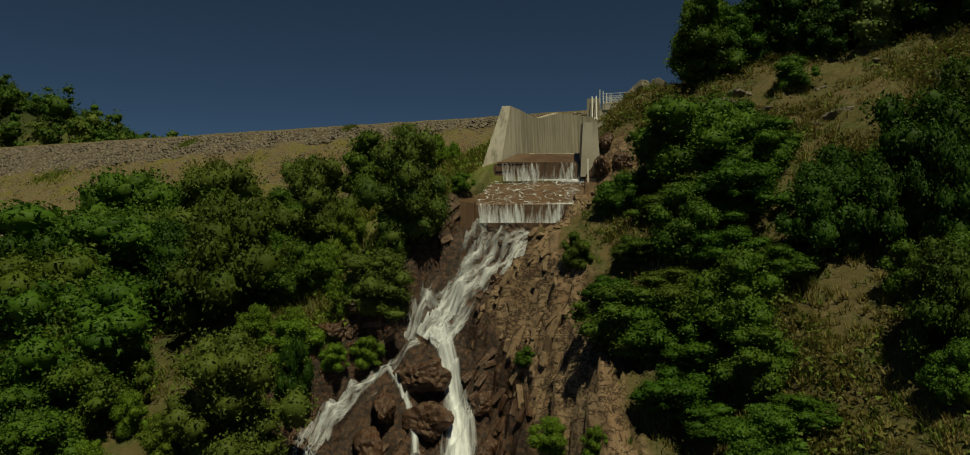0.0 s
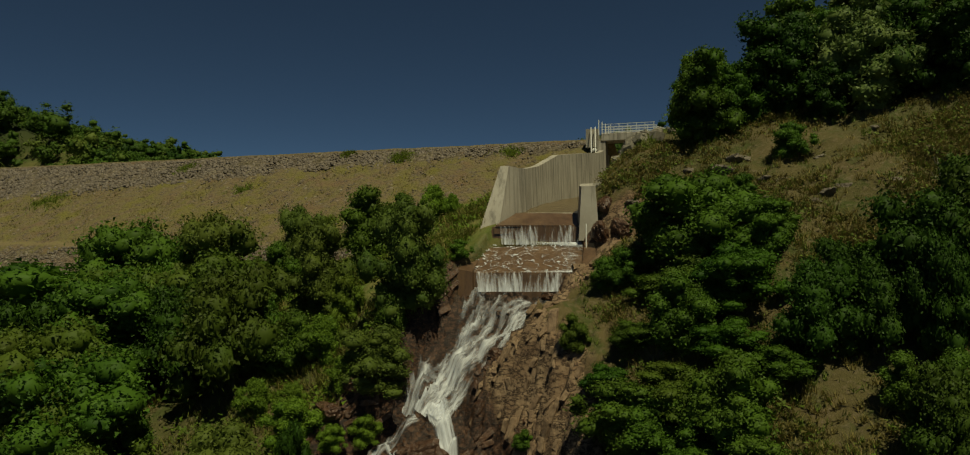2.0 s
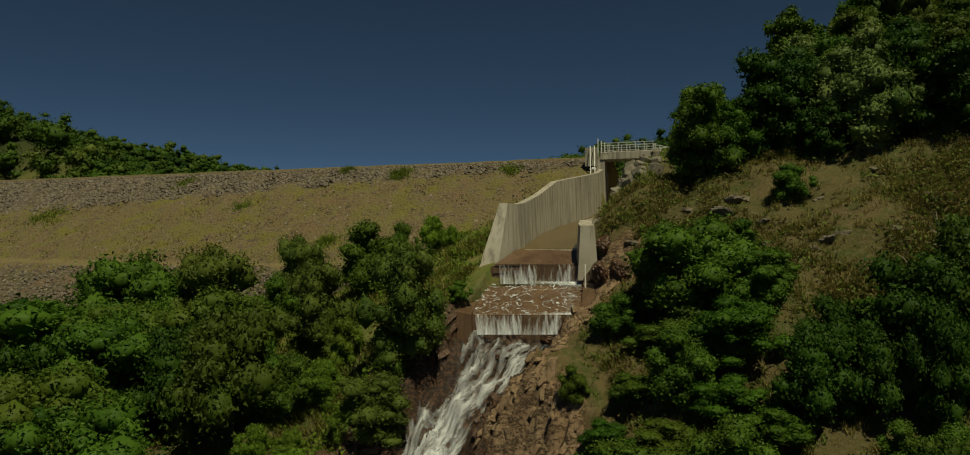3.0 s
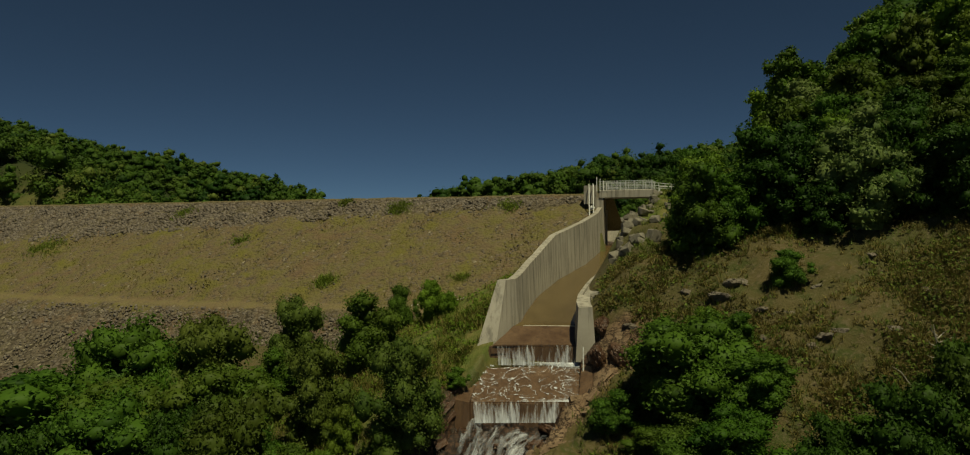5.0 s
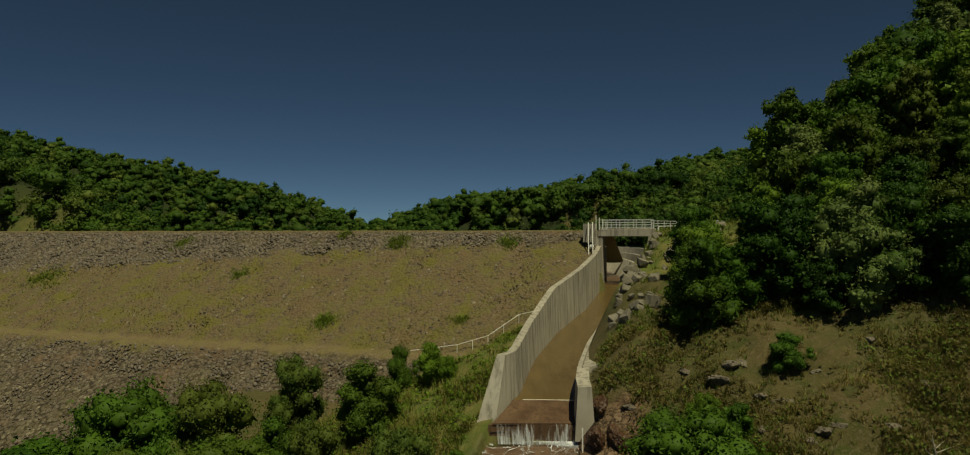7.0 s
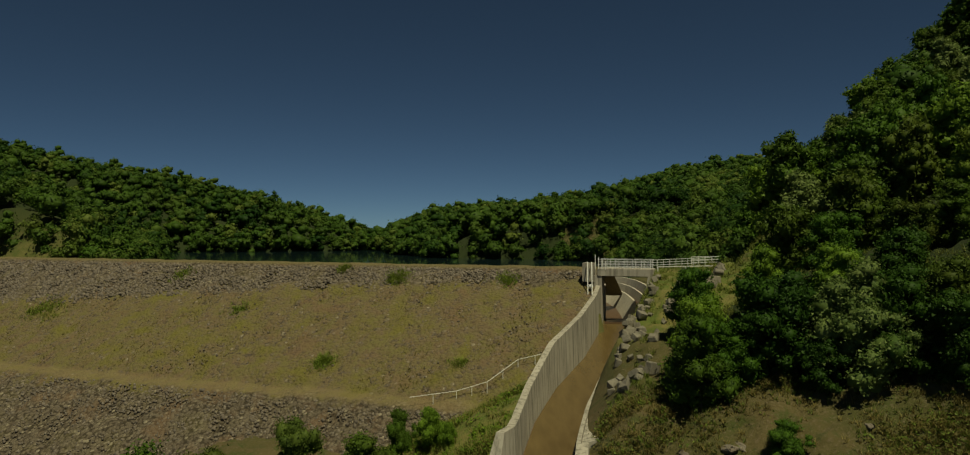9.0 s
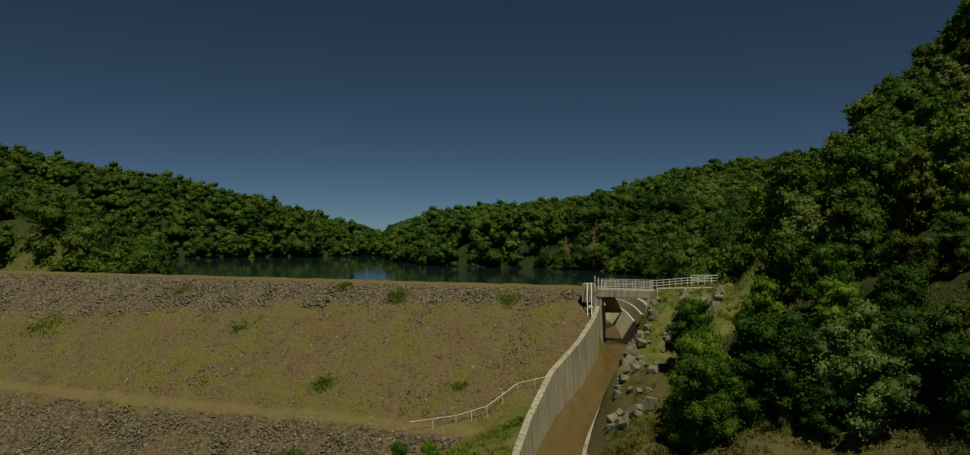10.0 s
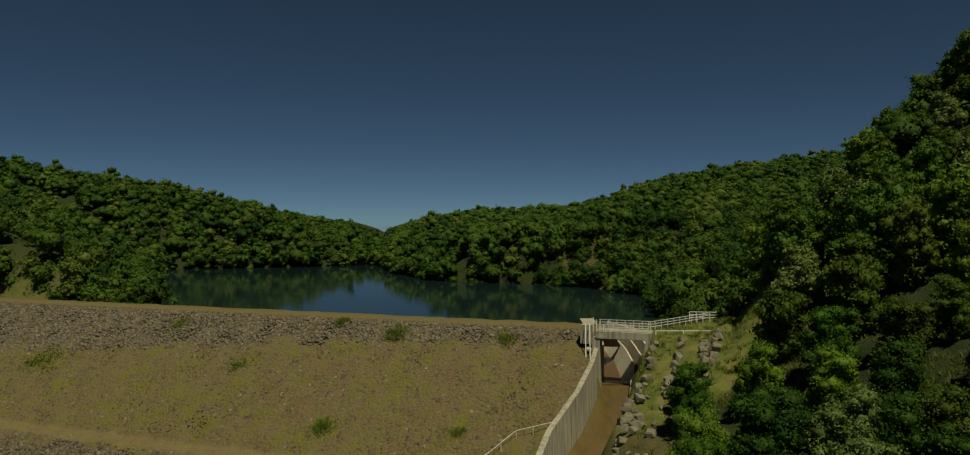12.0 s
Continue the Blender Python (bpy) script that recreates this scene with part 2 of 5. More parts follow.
def foam_material(name, su, sv, lo, hi, warp=0.0):
    """White water in streaks along the flow (V), clear between them."""
    m, t, b = nodes_of(name)
    uv = t.nodes.new("ShaderNodeUVMap").outputs[0]
    a = noise_at(t, 1.0, 6, 0.68, uv, (su, sv, 1))
    k = noise_at(t, 1.0, 3, 0.6, uv, (su * 0.22, sv * 0.6, 1))
    f = math_node(t, "ADD", math_node(t, "MULTIPLY", a, 0.7), math_node(t, "MULTIPLY", k, 0.45))
    f = math_node(t, "ADD", f, math_node(t, "MULTIPLY", attr(t, "foam"), 0.35))
    cover = ramp(t, f, lo, hi)
    b.inputs["Base Color"].default_value = (0.66, 0.69, 0.75, 1)
    b.inputs["Roughness"].default_value = 0.45
    bump(t, b, a, 0.8, 0.08)
    clear = t.nodes.new("ShaderNodeBsdfTransparent")
    mx = t.nodes.new("ShaderNodeMixShader")
    t.links.new(cover, mx.inputs[0])
    t.links.new(clear.outputs[0], mx.inputs[1])
    t.links.new(b.outputs[0], mx.inputs[2])
    t.links.new(mx.outputs[0], t.nodes["Material Output"].inputs["Surface"])
    return m


def ripple_foam_material():
    """Curling white foam lines on the sloping apron."""
    m, t, b = nodes_of("foam lines")
    uv = t.nodes.new("ShaderNodeUVMap").outputs[0]
    n = t.nodes.new("ShaderNodeTexNoise")
    n.inputs["Scale"].default_value, n.inputs["Detail"].default_value, n.inputs["Distortion"].default_value = 0.8, 2.5, 1.6
    t.links.new(uv, n.inputs["Vector"])
    fold = math_node(t, "ABSOLUTE", math_node(t, "SUBTRACT", n.outputs["Fac"], 0.5), 0)
    line = ramp(t, fold, 0.020, 0.002)
    brk = ramp(t, noise_at(t, 2.4, 5, 0.7, uv), 0.38, 0.60)
    f = math_node(t, "MULTIPLY", line, brk)
    spray = ramp(t, math_node(t, "ADD", attr(t, "foam"), math_node(t, "MULTIPLY", noise_at(t, 5, 5, 0.7, uv), 0.8)), 0.72, 1.2)
    f = math_node(t, "MAXIMUM", f, spray)
    b.inputs["Base Color"].default_value = (0.66, 0.69, 0.75, 1)
    b.inputs["Roughness"].default_value = 0.5
    clear = t.nodes.new("ShaderNodeBsdfTransparent")
    mx = t.nodes.new("ShaderNodeMixShader")
    t.links.new(f, mx.inputs[0])
    t.links.new(clear.outputs[0], mx.inputs[1])
    t.links.new(b.outputs[0], mx.inputs[2])
    t.links.new(mx.outputs[0], t.nodes["Material Output"].inputs["Surface"])
    return m


# ---- plan: profiles of the chute, the falls and the slopes ----
LAKE_Z, CREST_Z, CREST_D, FALL = 14.0, 16.95, 90.5, 0.60
#  y, left edge, right edge, bed height, bank height at the left edge
PROFILE = np.array([
    (0, -12, 4, -20, -20), (20, -11, 2, -16.5, -15), (30, -10, 1, -12, -10.5), (33.3, -8.6, 0.8, -9.2, -7.4), (35, -6.4, 0.2, -7.2, -5.2),
    (36.5, -4.6, -1.2, -5.3, -2.8), (37.2, -4.0, -0.6, -4.3, -2), (38.8, -2.6, 0.9, -2.1, 0.2), (40, -1.6, 2.9, -0.2, 1.6), (41, -1.0, 5.0, 1.2, 2.6),
    (43, 0.2, 5.8, 3.0, 4.0), (44.3, 0.75, 5.7, 4.6, 4.9), (45.8, 1.6, 5.9, 5.3, 5.8), (48, 2.7, 6.3, 5.8, 7.0), (50.5, 3.1, 6.8, 6.3, 7.9),
    (56.3, 4.3, 8.1, 6.9, 9.3), (60, 5.4, 9.2, 7.32, 9.4), (64.5, 6.8, 10.5, 7.83, 8.9), (74, 10.6, 14.4, 8.9, 9.0), (83, 13.4, 17.1, 9.85, 9.6), (88.5, 14.9, 18.4, 10.4, 10), (110, 22, 26, 10.4, 10)])
SHORE = np.array([  # y, left shore, right shore, left rise, right rise
    (90, -62, 30, 60, 28), (130, -64, 33, 60, 26), (150, -67, 36, 58, 26), (161, -74, 39, 57, 26), (176, -83, 33, 56, 24), (194, -91, 20, 54, 20), (201, -94, 4, 54, 18), (210, -98, -13, 54, 15),
    (240, -107, -27, 53, 14), (262, -114, -32, 52, 14), (270, -84, -34, 50, 14), (284, -53, -37, 45, 15), (292, -47, -43, 42, 15), (340, -55, -50, 30, 19), (420, -70, -60, 30, 21), (500, -82, -72, 26, 22), (600, -96, -84, 14, 22), (1500, -190, -170, 30, 40)])


def column(y, k, table=PROFILE):
    return np.interp(y, table[:, 0], table[:, k])


def hashed(i, j):
    h = np.sin(i * 127.1 + j * 311.7) * 43758.5453
    return h - np.floor(h)


def vnoise(x, y):
    i, j = np.floor(x), np.floor(y)
    u, v = x - i, y - j
    u, v = u * u * (3 - 2 * u), v * v * (3 - 2 * v)
    a, b, c, d = hashed(i, j), hashed(i + 1, j), hashed(i, j + 1), hashed(i + 1, j + 1)
    return (a * (1 - u) + b * u) * (1 - v) + (c * (1 - u) + d * u) * v - 0.5


def fbm(x, y, n=4):
    return sum(vnoise(x * 2 ** k + 17 * k, y * 2 ** k - 9 * k) / 1.9 ** k for k in range(n))


def smin(a, b, k):
    h = np.clip(0.5 + 0.5 * (b - a) / k, 0, 1)
    return b * (1 - h) + a * h - k * h * (1 - h)


def smax(a, b, k):
    return -smin(-a, -b, k)


def step(a, b, x):
    t = np.clip((x - a) / (b - a), 0, 1)
    return t * t * (3 - 2 * t)


def dam_z(x, y):
    return CREST_Z - FALL * (CREST_D - (0.34 * x + 0.94 * y))


def far_ground(x, y):
    l, r, al, ar = (column(y, k, SHORE) for k in (1, 2, 3, 4))
    du, dl = np.maximum(x - r, 0), np.maximum(l - x, 0)
    # the far shore closes the lake across the view
    front = 0.9 * (y - np.interp(x, (-114, -84, -53, -47), (262, 270, 284, 292))) + 1.5 * np.maximum(-116 - x, 0)
    dl = np.where(y > 262, np.minimum(dl, np.maximum(front, 0)), dl)
    z = LAKE_Z + ar * (1 - np.exp(-du * 0.62 / ar)) + al * (1 - np.exp(-dl * 0.62 / al))
    z = z + 0.14 * np.maximum(du - 60, 0) * step(0.10, 0.27, x / np.maximum(y, 1)) + 0.72 * np.maximum(x - (0.42 * y + 1), 0) * step(190, 125, y)
    z = z + 12 * np.exp(-((x + 235) ** 2 + (y - 430) ** 2) / 3600)
    inside = np.minimum(np.maximum(r - x, 0), np.maximum(x - l, 0))
    z = z - 5 * (1 - np.exp(-inside / 6))
    z = z + 5.0 * np.exp(-((x + 88) ** 2 + (y - 132) ** 2) / 45)
    return z + fbm(x * 0.03, y * 0.03, 3) * 4 * step(0, 30, du + dl)


def ground(x, y):
    x, y = np.asarray(x, float), np.asarray(y, float)
    xl, xr, zc, zb = (column(y, k) for k in (1, 2, 3, 4))
    yy = np.minimum(y, 47)
    p = 7.3 + 0.3 * (x - 9.5) + (yy - 43.4) * (0.75 - 0.02 * np.clip(x - 6, 0, 15)) + 0.12 * np.maximum(y - 47, 0) + 0.2 * np.maximum(x - 25, 0)
    rough = fbm(x * 0.35, y * 0.35) * 1.1 + fbm(x * 1.3, y * 1.3, 3) * 0.35
    spur = 17.5 + 1.3 * np.maximum(x - (0.40 * y - 4), 0)
    p = np.where(y > 58, smin(p, spur, 2.0), p) + rough
    chute = step(43.5, 46, y)
    right = smin(p, zc + (0.1 + 0.75 * chute) + np.interp(y, (33, 36, 38, 41, 43.5, 46, 57, 65, 84, 88), (2.2, 1.7, 0.9, 0.7, 1.3, 0.9, 1.0, 2.1, 2.1, 1.2)) * (x - xr), 0.6)
    low = -4.2 + 0.5 * np.minimum(y - 43, 0) + 0.15 * np.maximum(y - 43, 0) + 0.3 * np.minimum(x + 24, 0) + rough * 0.7
    bank = zb - 0.47 * (xl - x) + rough * 0.4
    left = smax(low, bank, 1.2)
    left = np.where(y < 46, smin(left, zc + 0.1 + 2.0 * (xl - x), 0.5), left)
    bed = zc - 0.35 * step(43.8, 44.6, y) + np.where(y < 41.5, fbm(x * 0.8, y * 0.8, 4) * 0.9, 0) - 0.5 * step(40.5, 41.5, y) * (1 - step(43.8, 44.6, y))
    near = np.where(x < xl - 0.25, left, np.where(x > xr + 0.25, right, bed))
    lakeside = np.where(x < 14.5, np.minimum(dam_z(x, y) - 0.7, LAKE_Z - 2), near)
    near = np.where(0.34 * x + 0.94 * y > 84, np.where(x < 14.5, lakeside, near), near)
    # the level ground of the road at the bridge's far end
    road = step(3.5, 1.5, np.abs((x - 25.5) * 0.69 - (y - 91.5) * 0.72)) * step(19.6, 20.8, x) * step(36, 32, x)
    s, q = x * 0.75 + y * 0.66, y * 0.75 - x * 0.66
    strata = sum(amp * (0.5 - 2 * np.abs(vnoise(s * f * 0.6 + 7 * f, q * f * 1.3 - 3 * f))) for f, amp in ((0.5, 1.2), (1.1, 0.95), (2.3, 0.60), (4.4, 0.34)))
    saw = np.mod(q * 0.95 + 1.6 * vnoise(s * 0.45, q * 0.5), 1.0) - 0.5
    saw2 = np.mod(q * 2.3 - s * 0.5 + 1.2 * vnoise(s * 0.9 + 4, q * 0.9), 1.0) - 0.5
    strata = 0.7 * strata + 0.75 * saw + 0.32 * saw2
    gully = np.clip(1 - np.maximum(np.maximum(xl - x - 2.8, x - xr - 4.0), 0) / 2.0, 0, 1) * step(42.5, 40.5, y)
    stream_bed = np.clip(1 - np.abs(x - (xl + xr) / 2) / (0.5 * (xr - xl) + 0.3), 0, 1)
    near = near + gully * strata * (1.0 - 0.25 * np.minimum(stream_bed * 2, 1))
    w = np.where(x < 10, step(CREST_D + 5, CREST_D + 17, 0.34 * x + 0.94 * y), step(90, 106, y))
    z = near * (1 - w) + far_ground(x, y) * w
    terrace = step(13, 15, x) * step(31, 28, x) * step(88, 90, y) * step(122, 119, y)
    z = z * (1 - terrace) + 14.3 * terrace
    basin = step(14.6, 15.2, x) * step(24, 23, x) * step(88, 89, y) * step(118, 117, y)
    z = z * (1 - basin) + 10.2 * basin
    return z * (1 - road) + 17.0 * road


def gz(x, y):
    return float(ground(x, y))


# ---- mesh helpers ----
def mesh_np(name, verts, faces, uv=None, attrs=(), smooth=False):
    """A mesh from vertex rows and faces of one size; uv per vertex."""
    verts, faces = np.asarray(verts, np.float32), np.asarray(faces, np.int32)
    me = bpy.data.meshes.new(name)
    n, k = faces.shape
    me.vertices.add(len(verts)), me.loops.add(n * k), me.polygons.add(n)
    me.vertices.foreach_set("co", verts.ravel())
    me.loops.foreach_set("vertex_index", faces.ravel())
    me.polygons.foreach_set("loop_start", np.arange(0, n * k, k, dtype=np.int32))
    if smooth:
        me.polygons.foreach_set("use_smooth", np.ones(n, bool))
    me.update(calc_edges=True)
    if uv is not None:
        me.uv_layers.new(name="UVMap").data.foreach_set("uv", np.asarray(uv, np.float32)[faces.ravel()].ravel())
    for key, values in attrs:
        me.attributes.new(key, "FLOAT", "POINT").data.foreach_set("value", np.asarray(values, np.float32))
    me.validate()
    return me


def thing(name, data, material, label, category, group="", kind=""):
    ob = new(name, data)
    if data is not None and material is not None:
        data.materials.append(material)
    return tagged(ob, label, category, group, kind)


def part(name, data, material, parent, label=""):
    if isinstance(data, bmesh.types.BMesh):
        me = bpy.data.meshes.new(name)
        data.to_mesh(me)
        data.free()
        data = me
    if not data.materials:
        data.materials.append(material)
    ob = new(name, data)
    ob.parent = parent
    if label:
        ob["label"] = label
    return ob


def grid_faces(nu, nv):
    i = np.arange(nu * nv).reshape(nv, nu)
    return np.stack([i[:-1, :-1], i[:-1, 1:], i[1:, 1:], i[1:, :-1]], -1).reshape(-1, 4)


def prism(sections, closed=True):
    """A solid swept through sections, each a ring of points of equal count."""
    bm = bmesh.new()
    rings = [[bm.verts.new(p) for p in s] for s in sections]
    k = len(rings[0])
    for a, b in zip(rings, rings[1:]):
        for i in range(k):
            bm.faces.new((a[i], a[(i + 1) % k], b[(i + 1) % k], b[i]))
    bm.faces.new(rings[0][::-1]), bm.faces.new(rings[-1])
    bmesh.ops.recalc_face_normals(bm, faces=bm.faces)
    return bm


def bar(bm, a, b, w, h=None, up=(0, 0, 1)):
    """Adds a rectangular bar from a to b to bm."""
    a, b = Vector(a), Vector(b)
    d = (b - a).normalized()
    s = d.cross(Vector(up))
    s = s.normalized() if s.length > 1e-4 else Vector((1, 0, 0))
    u = s.cross(d)
    h = h or w
    ring = [[bm.verts.new(p + s * i * w / 2 + u * j * h / 2) for i, j in ((-1, -1), (1, -1), (1, 1), (-1, 1))] for p in (a, b)]
    for i in range(4):
        bm.faces.new((ring[0][i], ring[0][(i + 1) % 4], ring[1][(i + 1) % 4], ring[1][i]))
    bm.faces.new(ring[0][::-1]), bm.faces.new(ring[1])
    return bm


def beam(a, b, w, h=None):
    bm = bar(bmesh.new(), a, b, w, h)
    bmesh.ops.bevel(bm, geom=bm.edges[:], offset=min(w, h or w) * 0.06, segments=1, affect="EDGES")
    return bm


# ---- ground, dam, lake ----
def ground_sheet():
    gx = np.concatenate([-np.geomspace(700, 44, 46), np.arange(-42, -13, 0.5), np.arange(-13, -11, 0.25), np.arange(-11, 7.5, 0.13), np.arange(7.5, 10, 0.25), np.arange(10, 44, 0.5), np.geomspace(44.5, 700, 56)])
    gy = np.concatenate([np.linspace(-120, 12, 16), np.arange(16, 31, 0.6), np.arange(31, 43, 0.13), np.arange(43, 45, 0.2), np.arange(45, 60, 0.4), np.arange(60, 108, 0.8), np.geomspace(109, 1400, 80)])
    x, y = np.meshgrid(gx, gy)
    z = ground(x, y)
    xl, xr = column(y, 1), column(y, 2)
    rock = np.clip(1 - np.maximum(np.maximum(xl - x, x - xr - 2.5), 0) / 2.8, 0, 1) * step(44.5, 42.5, y)
    wet = np.clip(1 - np.maximum(xl - 2.2 - x, x - xr - 0.5) / 1.2, 0, 1) * step(44.5, 43.5, y)
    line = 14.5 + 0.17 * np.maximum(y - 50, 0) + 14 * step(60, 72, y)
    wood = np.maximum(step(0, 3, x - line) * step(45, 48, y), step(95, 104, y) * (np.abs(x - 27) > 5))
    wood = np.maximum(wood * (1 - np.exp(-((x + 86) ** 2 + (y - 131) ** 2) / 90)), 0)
    green = np.clip(step(1, -1, x - xl) * step(40, 44, y) * step(88, 80, y) * step(-16, -6, x - xl), 0, 1)
    green = np.maximum(green, step(0.3, 1.5, x - xr) * step(1, -2, x - line) * step(58, 64, y) * step(100, 96, y))
    green = np.maximum(green, np.exp(-((x - 57) ** 2 + (y - 372) ** 2) / 120) + np.exp(-((x + 105) ** 2 + (y - 400) ** 2) / 160))
    wood = wood * (1 - np.clip(np.exp(-((x - 57) ** 2 + (y - 372) ** 2) / 120) + np.exp(-((x + 105) ** 2 + (y - 400) ** 2) / 160), 0, 1))
    green = np.maximum(green, np.exp(-((x + 86) ** 2 + (y - 131) ** 2) / 90))
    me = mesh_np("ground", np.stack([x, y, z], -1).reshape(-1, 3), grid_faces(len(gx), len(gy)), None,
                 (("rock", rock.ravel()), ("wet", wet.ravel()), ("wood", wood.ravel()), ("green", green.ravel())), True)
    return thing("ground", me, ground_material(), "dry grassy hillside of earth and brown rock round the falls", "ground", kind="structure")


def dam_point(u, d, z):
    """u metres along the crest (to the right) from the foot of the y axis, d across."""
    return 0.34 * d + 0.94 * u, 0.94 * d - 0.34 * u, z


def dam_body():
    ds = list(np.linspace(48, 68, 30)) + list(np.linspace(68.2, 70.2, 6)) + list(np.linspace(70.6, CREST_D, 44)) + [CREST_D + 0.15, CREST_D + 1.5, CREST_D + 4.0, CREST_D + 4.3, CREST_D + 14]
    us = np.linspace(-135, -16.2, 260)
    verts, uv = [], []
    run = 0.0
    last = None
    for d in ds:
        if d <= 68:
            z = 3.6 - 0.62 * (68 - d)
        elif d <= 70.2:
            z = 3.6 + 0.25 * (d - 68)
        elif d <= CREST_D:
            z = 4.15 + (CREST_Z - 4.15) * (d - 70.2) / (CREST_D - 70.2)
        elif d < CREST_D + 4.1:
            z = CREST_Z + 0.06
        else:
            z = CREST_Z - 0.45 * (d - CREST_D - 4)
        if last is not None:
            run += math.hypot(d - last[0], z - last[1])
        last = (d, z)
        rough = fbm(us * 0.5, us * 0 + d * 0.5, 4) * (0.45 if d < CREST_D - 1 else 0.14)
        x, y, _ = dam_point(us, d, 0)
        verts.append(np.stack([x, y, z + rough], -1))
        uv.append(np.stack([us, np.full(len(us), run - 24.6 + 12.0)], -1))
    verts, uv = np.concatenate(verts), np.concatenate(uv)
    return verts, uv, len(us), len(ds)


def make_dam():
    verts, uv, nu, nv = dam_body()
    me = mesh_np("dam", verts, grid_faces(nu, nv), uv, (), True)
    return thing("dam_embankment", me, dam_material(), "stony earth embankment dam with dry grass and a berm", "dam", kind="structure")


def make_lake():
    x, y = np.meshgrid(np.linspace(-150, 60, 40), np.linspace(92, 420, 60))
    # the near edge runs along the dam
    y = np.maximum(y, np.where(x > 12.5, 119.0, (CREST_D + 3 - 0.34 * x) / 0.94))
    me = mesh_np("lake", np.stack([x, y, np.full_like(x, LAKE_Z)], -1).reshape(-1, 3), grid_faces(40, 60), None, (), True)
    return thing("lake", me, lake_material(), "dark still reservoir water behind the dam", "water", kind="structure")


# ---- spillway chute ----
CHUTE_Y = (44.3, 45.8, 48, 50.5, 56.3, 60.5, 64.5, 69, 74, 83, 88.5)


def edge(y, k):
    return float(column(y, k))


def floor_z(y):
    return float(np.interp(y, (44.3, 46.8, 88.5), (5.0, 5.85, 10.4)))


def left_top(y):
    return float(np.interp(y, (44.3, 46.2, 47.6, 51, 57, 64.5, 74, 83, 88.5), (8.55, 8.85, 8.85, 9.15, 9.95, 11.75, 13.1, 14.25, 15.3)))


def make_chute():
    chute = thing("spillway_chute", None, None, "curved concrete spillway chute with brown silty water", "spillway")
    ys = np.linspace(44.3, 88.5, 34)
    # left wall: upright inner face, battered outer face, one casting after another
    panels = np.linspace(44.3, 88.5, 12)
    panels[0], panels[1] = 44.3, 47.6
    for a, b in zip(panels, panels[1:]):
        secs = []
        for y in np.linspace(a + 0.012, b - 0.012, 4):
            x, zb = edge(y, 1), floor_z(y)
            yt = y + 1.9 * max(0.0, (47.4 - y) / 3.1)
            xt, zt = edge(yt, 1), left_top(yt)
            secs.append([(x + 0.0, y, zb - 1.4), (xt - 0.2, yt, zt), (xt - 0.72, yt + 0.12, zt), (x - 1.35, y + 0.5, zb - 1.4)])
        part("wall_panel", prism(secs), CONCRETE, chute)
    # right wall: a battered block at the lip, a shrinking wall behind it and a sloping concrete berm
    def right_top(y):
        return floor_z(y) + float(np.interp(y, (43.6, 47.2, 52, 60, 70, 88.5), (2.35, 1.9, 1.5, 1.1, 0.85, 0.8)))
    cuts = (43.6, 47.4, 51.0, 55.2, 60.0, 65.0, 70.5, 76.5, 82.5, 88.5)
    for k, (a, b) in enumerate(zip(cuts, cuts[1:])):
        secs = []
        for y in np.linspace(a + 0.012, b - 0.012, 3):
            x, top = edge(y, 2), right_top(y)
            out = 0.95 if k == 0 else 0.42
            secs.append([(x - 0.05, y, floor_z(y) - 0.9), (x + 0.12, y, top), (x + out, y, top + 0.04), (x + out + 0.25, y, floor_z(y) - 0.9)])
        part("wall_panel", prism(secs), CONCRETE, chute)
    for a, b in ((47.5, 52.0), (52.03, 57.0), (57.03, 62.0)):
        secs = [[(edge(y, 2) + 0.45, y, right_top(y) - 0.9), (edge(y, 2) + 0.45, y, right_top(y) - 0.08), (edge(y, 2) + w, y, right_top(y) + 0.28), (edge(y, 2) + w, y, right_top(y) - 0.9)]
                for y, w in ((a, 1.7), (b, 1.9))]
        part("berm_slab", prism(secs), CONCRETE, chute, "stained sloping concrete berm")
    # floor slab under the water
    secs = [[(edge(y, 1) - 0.1, y, floor_z(y) - 0.5), (edge(y, 2) + 0.1, y, floor_z(y) - 0.5), (edge(y, 2) + 0.1, y, floor_z(y) - 0.06), (edge(y, 1) - 0.1, y, floor_z(y) - 0.06)] for y in ys]
    part("floor_slab", prism(secs), WETCONC, chute, "wet brown concrete floor")
    lip = [y for y in np.linspace(44.25, 46.75, 6)]
    part("lip_slab", prism([[(edge(y, 1) + 0.02, y, floor_z(y) - 0.05), (edge(y, 2) - 0.02, y, floor_z(y) - 0.05), (edge(y, 2) - 0.02, y, floor_z(y) + 0.045), (edge(y, 1) + 0.02, y, floor_z(y) + 0.045)] for y in lip]), WETCONC, chute, "dark wet lip")
    w = 9
    v = [(edge(y, 1) + (edge(y, 2) - edge(y, 1)) * i / (w - 1), y, floor_z(y) + 0.02 * math.sin(i * 2.1 + y)) for y in ys for i in range(w)]
    part("water_film", mesh_np("water_film", v, grid_faces(w, len(ys)), None, (), True), FILM, chute, "shallow brown running water")
    part("sill", beam((2.75, 46.9, 5.87), (6.05, 46.7, 5.87), 0.10, 0.06), WEIR, chute, "pale line of water over a sill")
    return chute


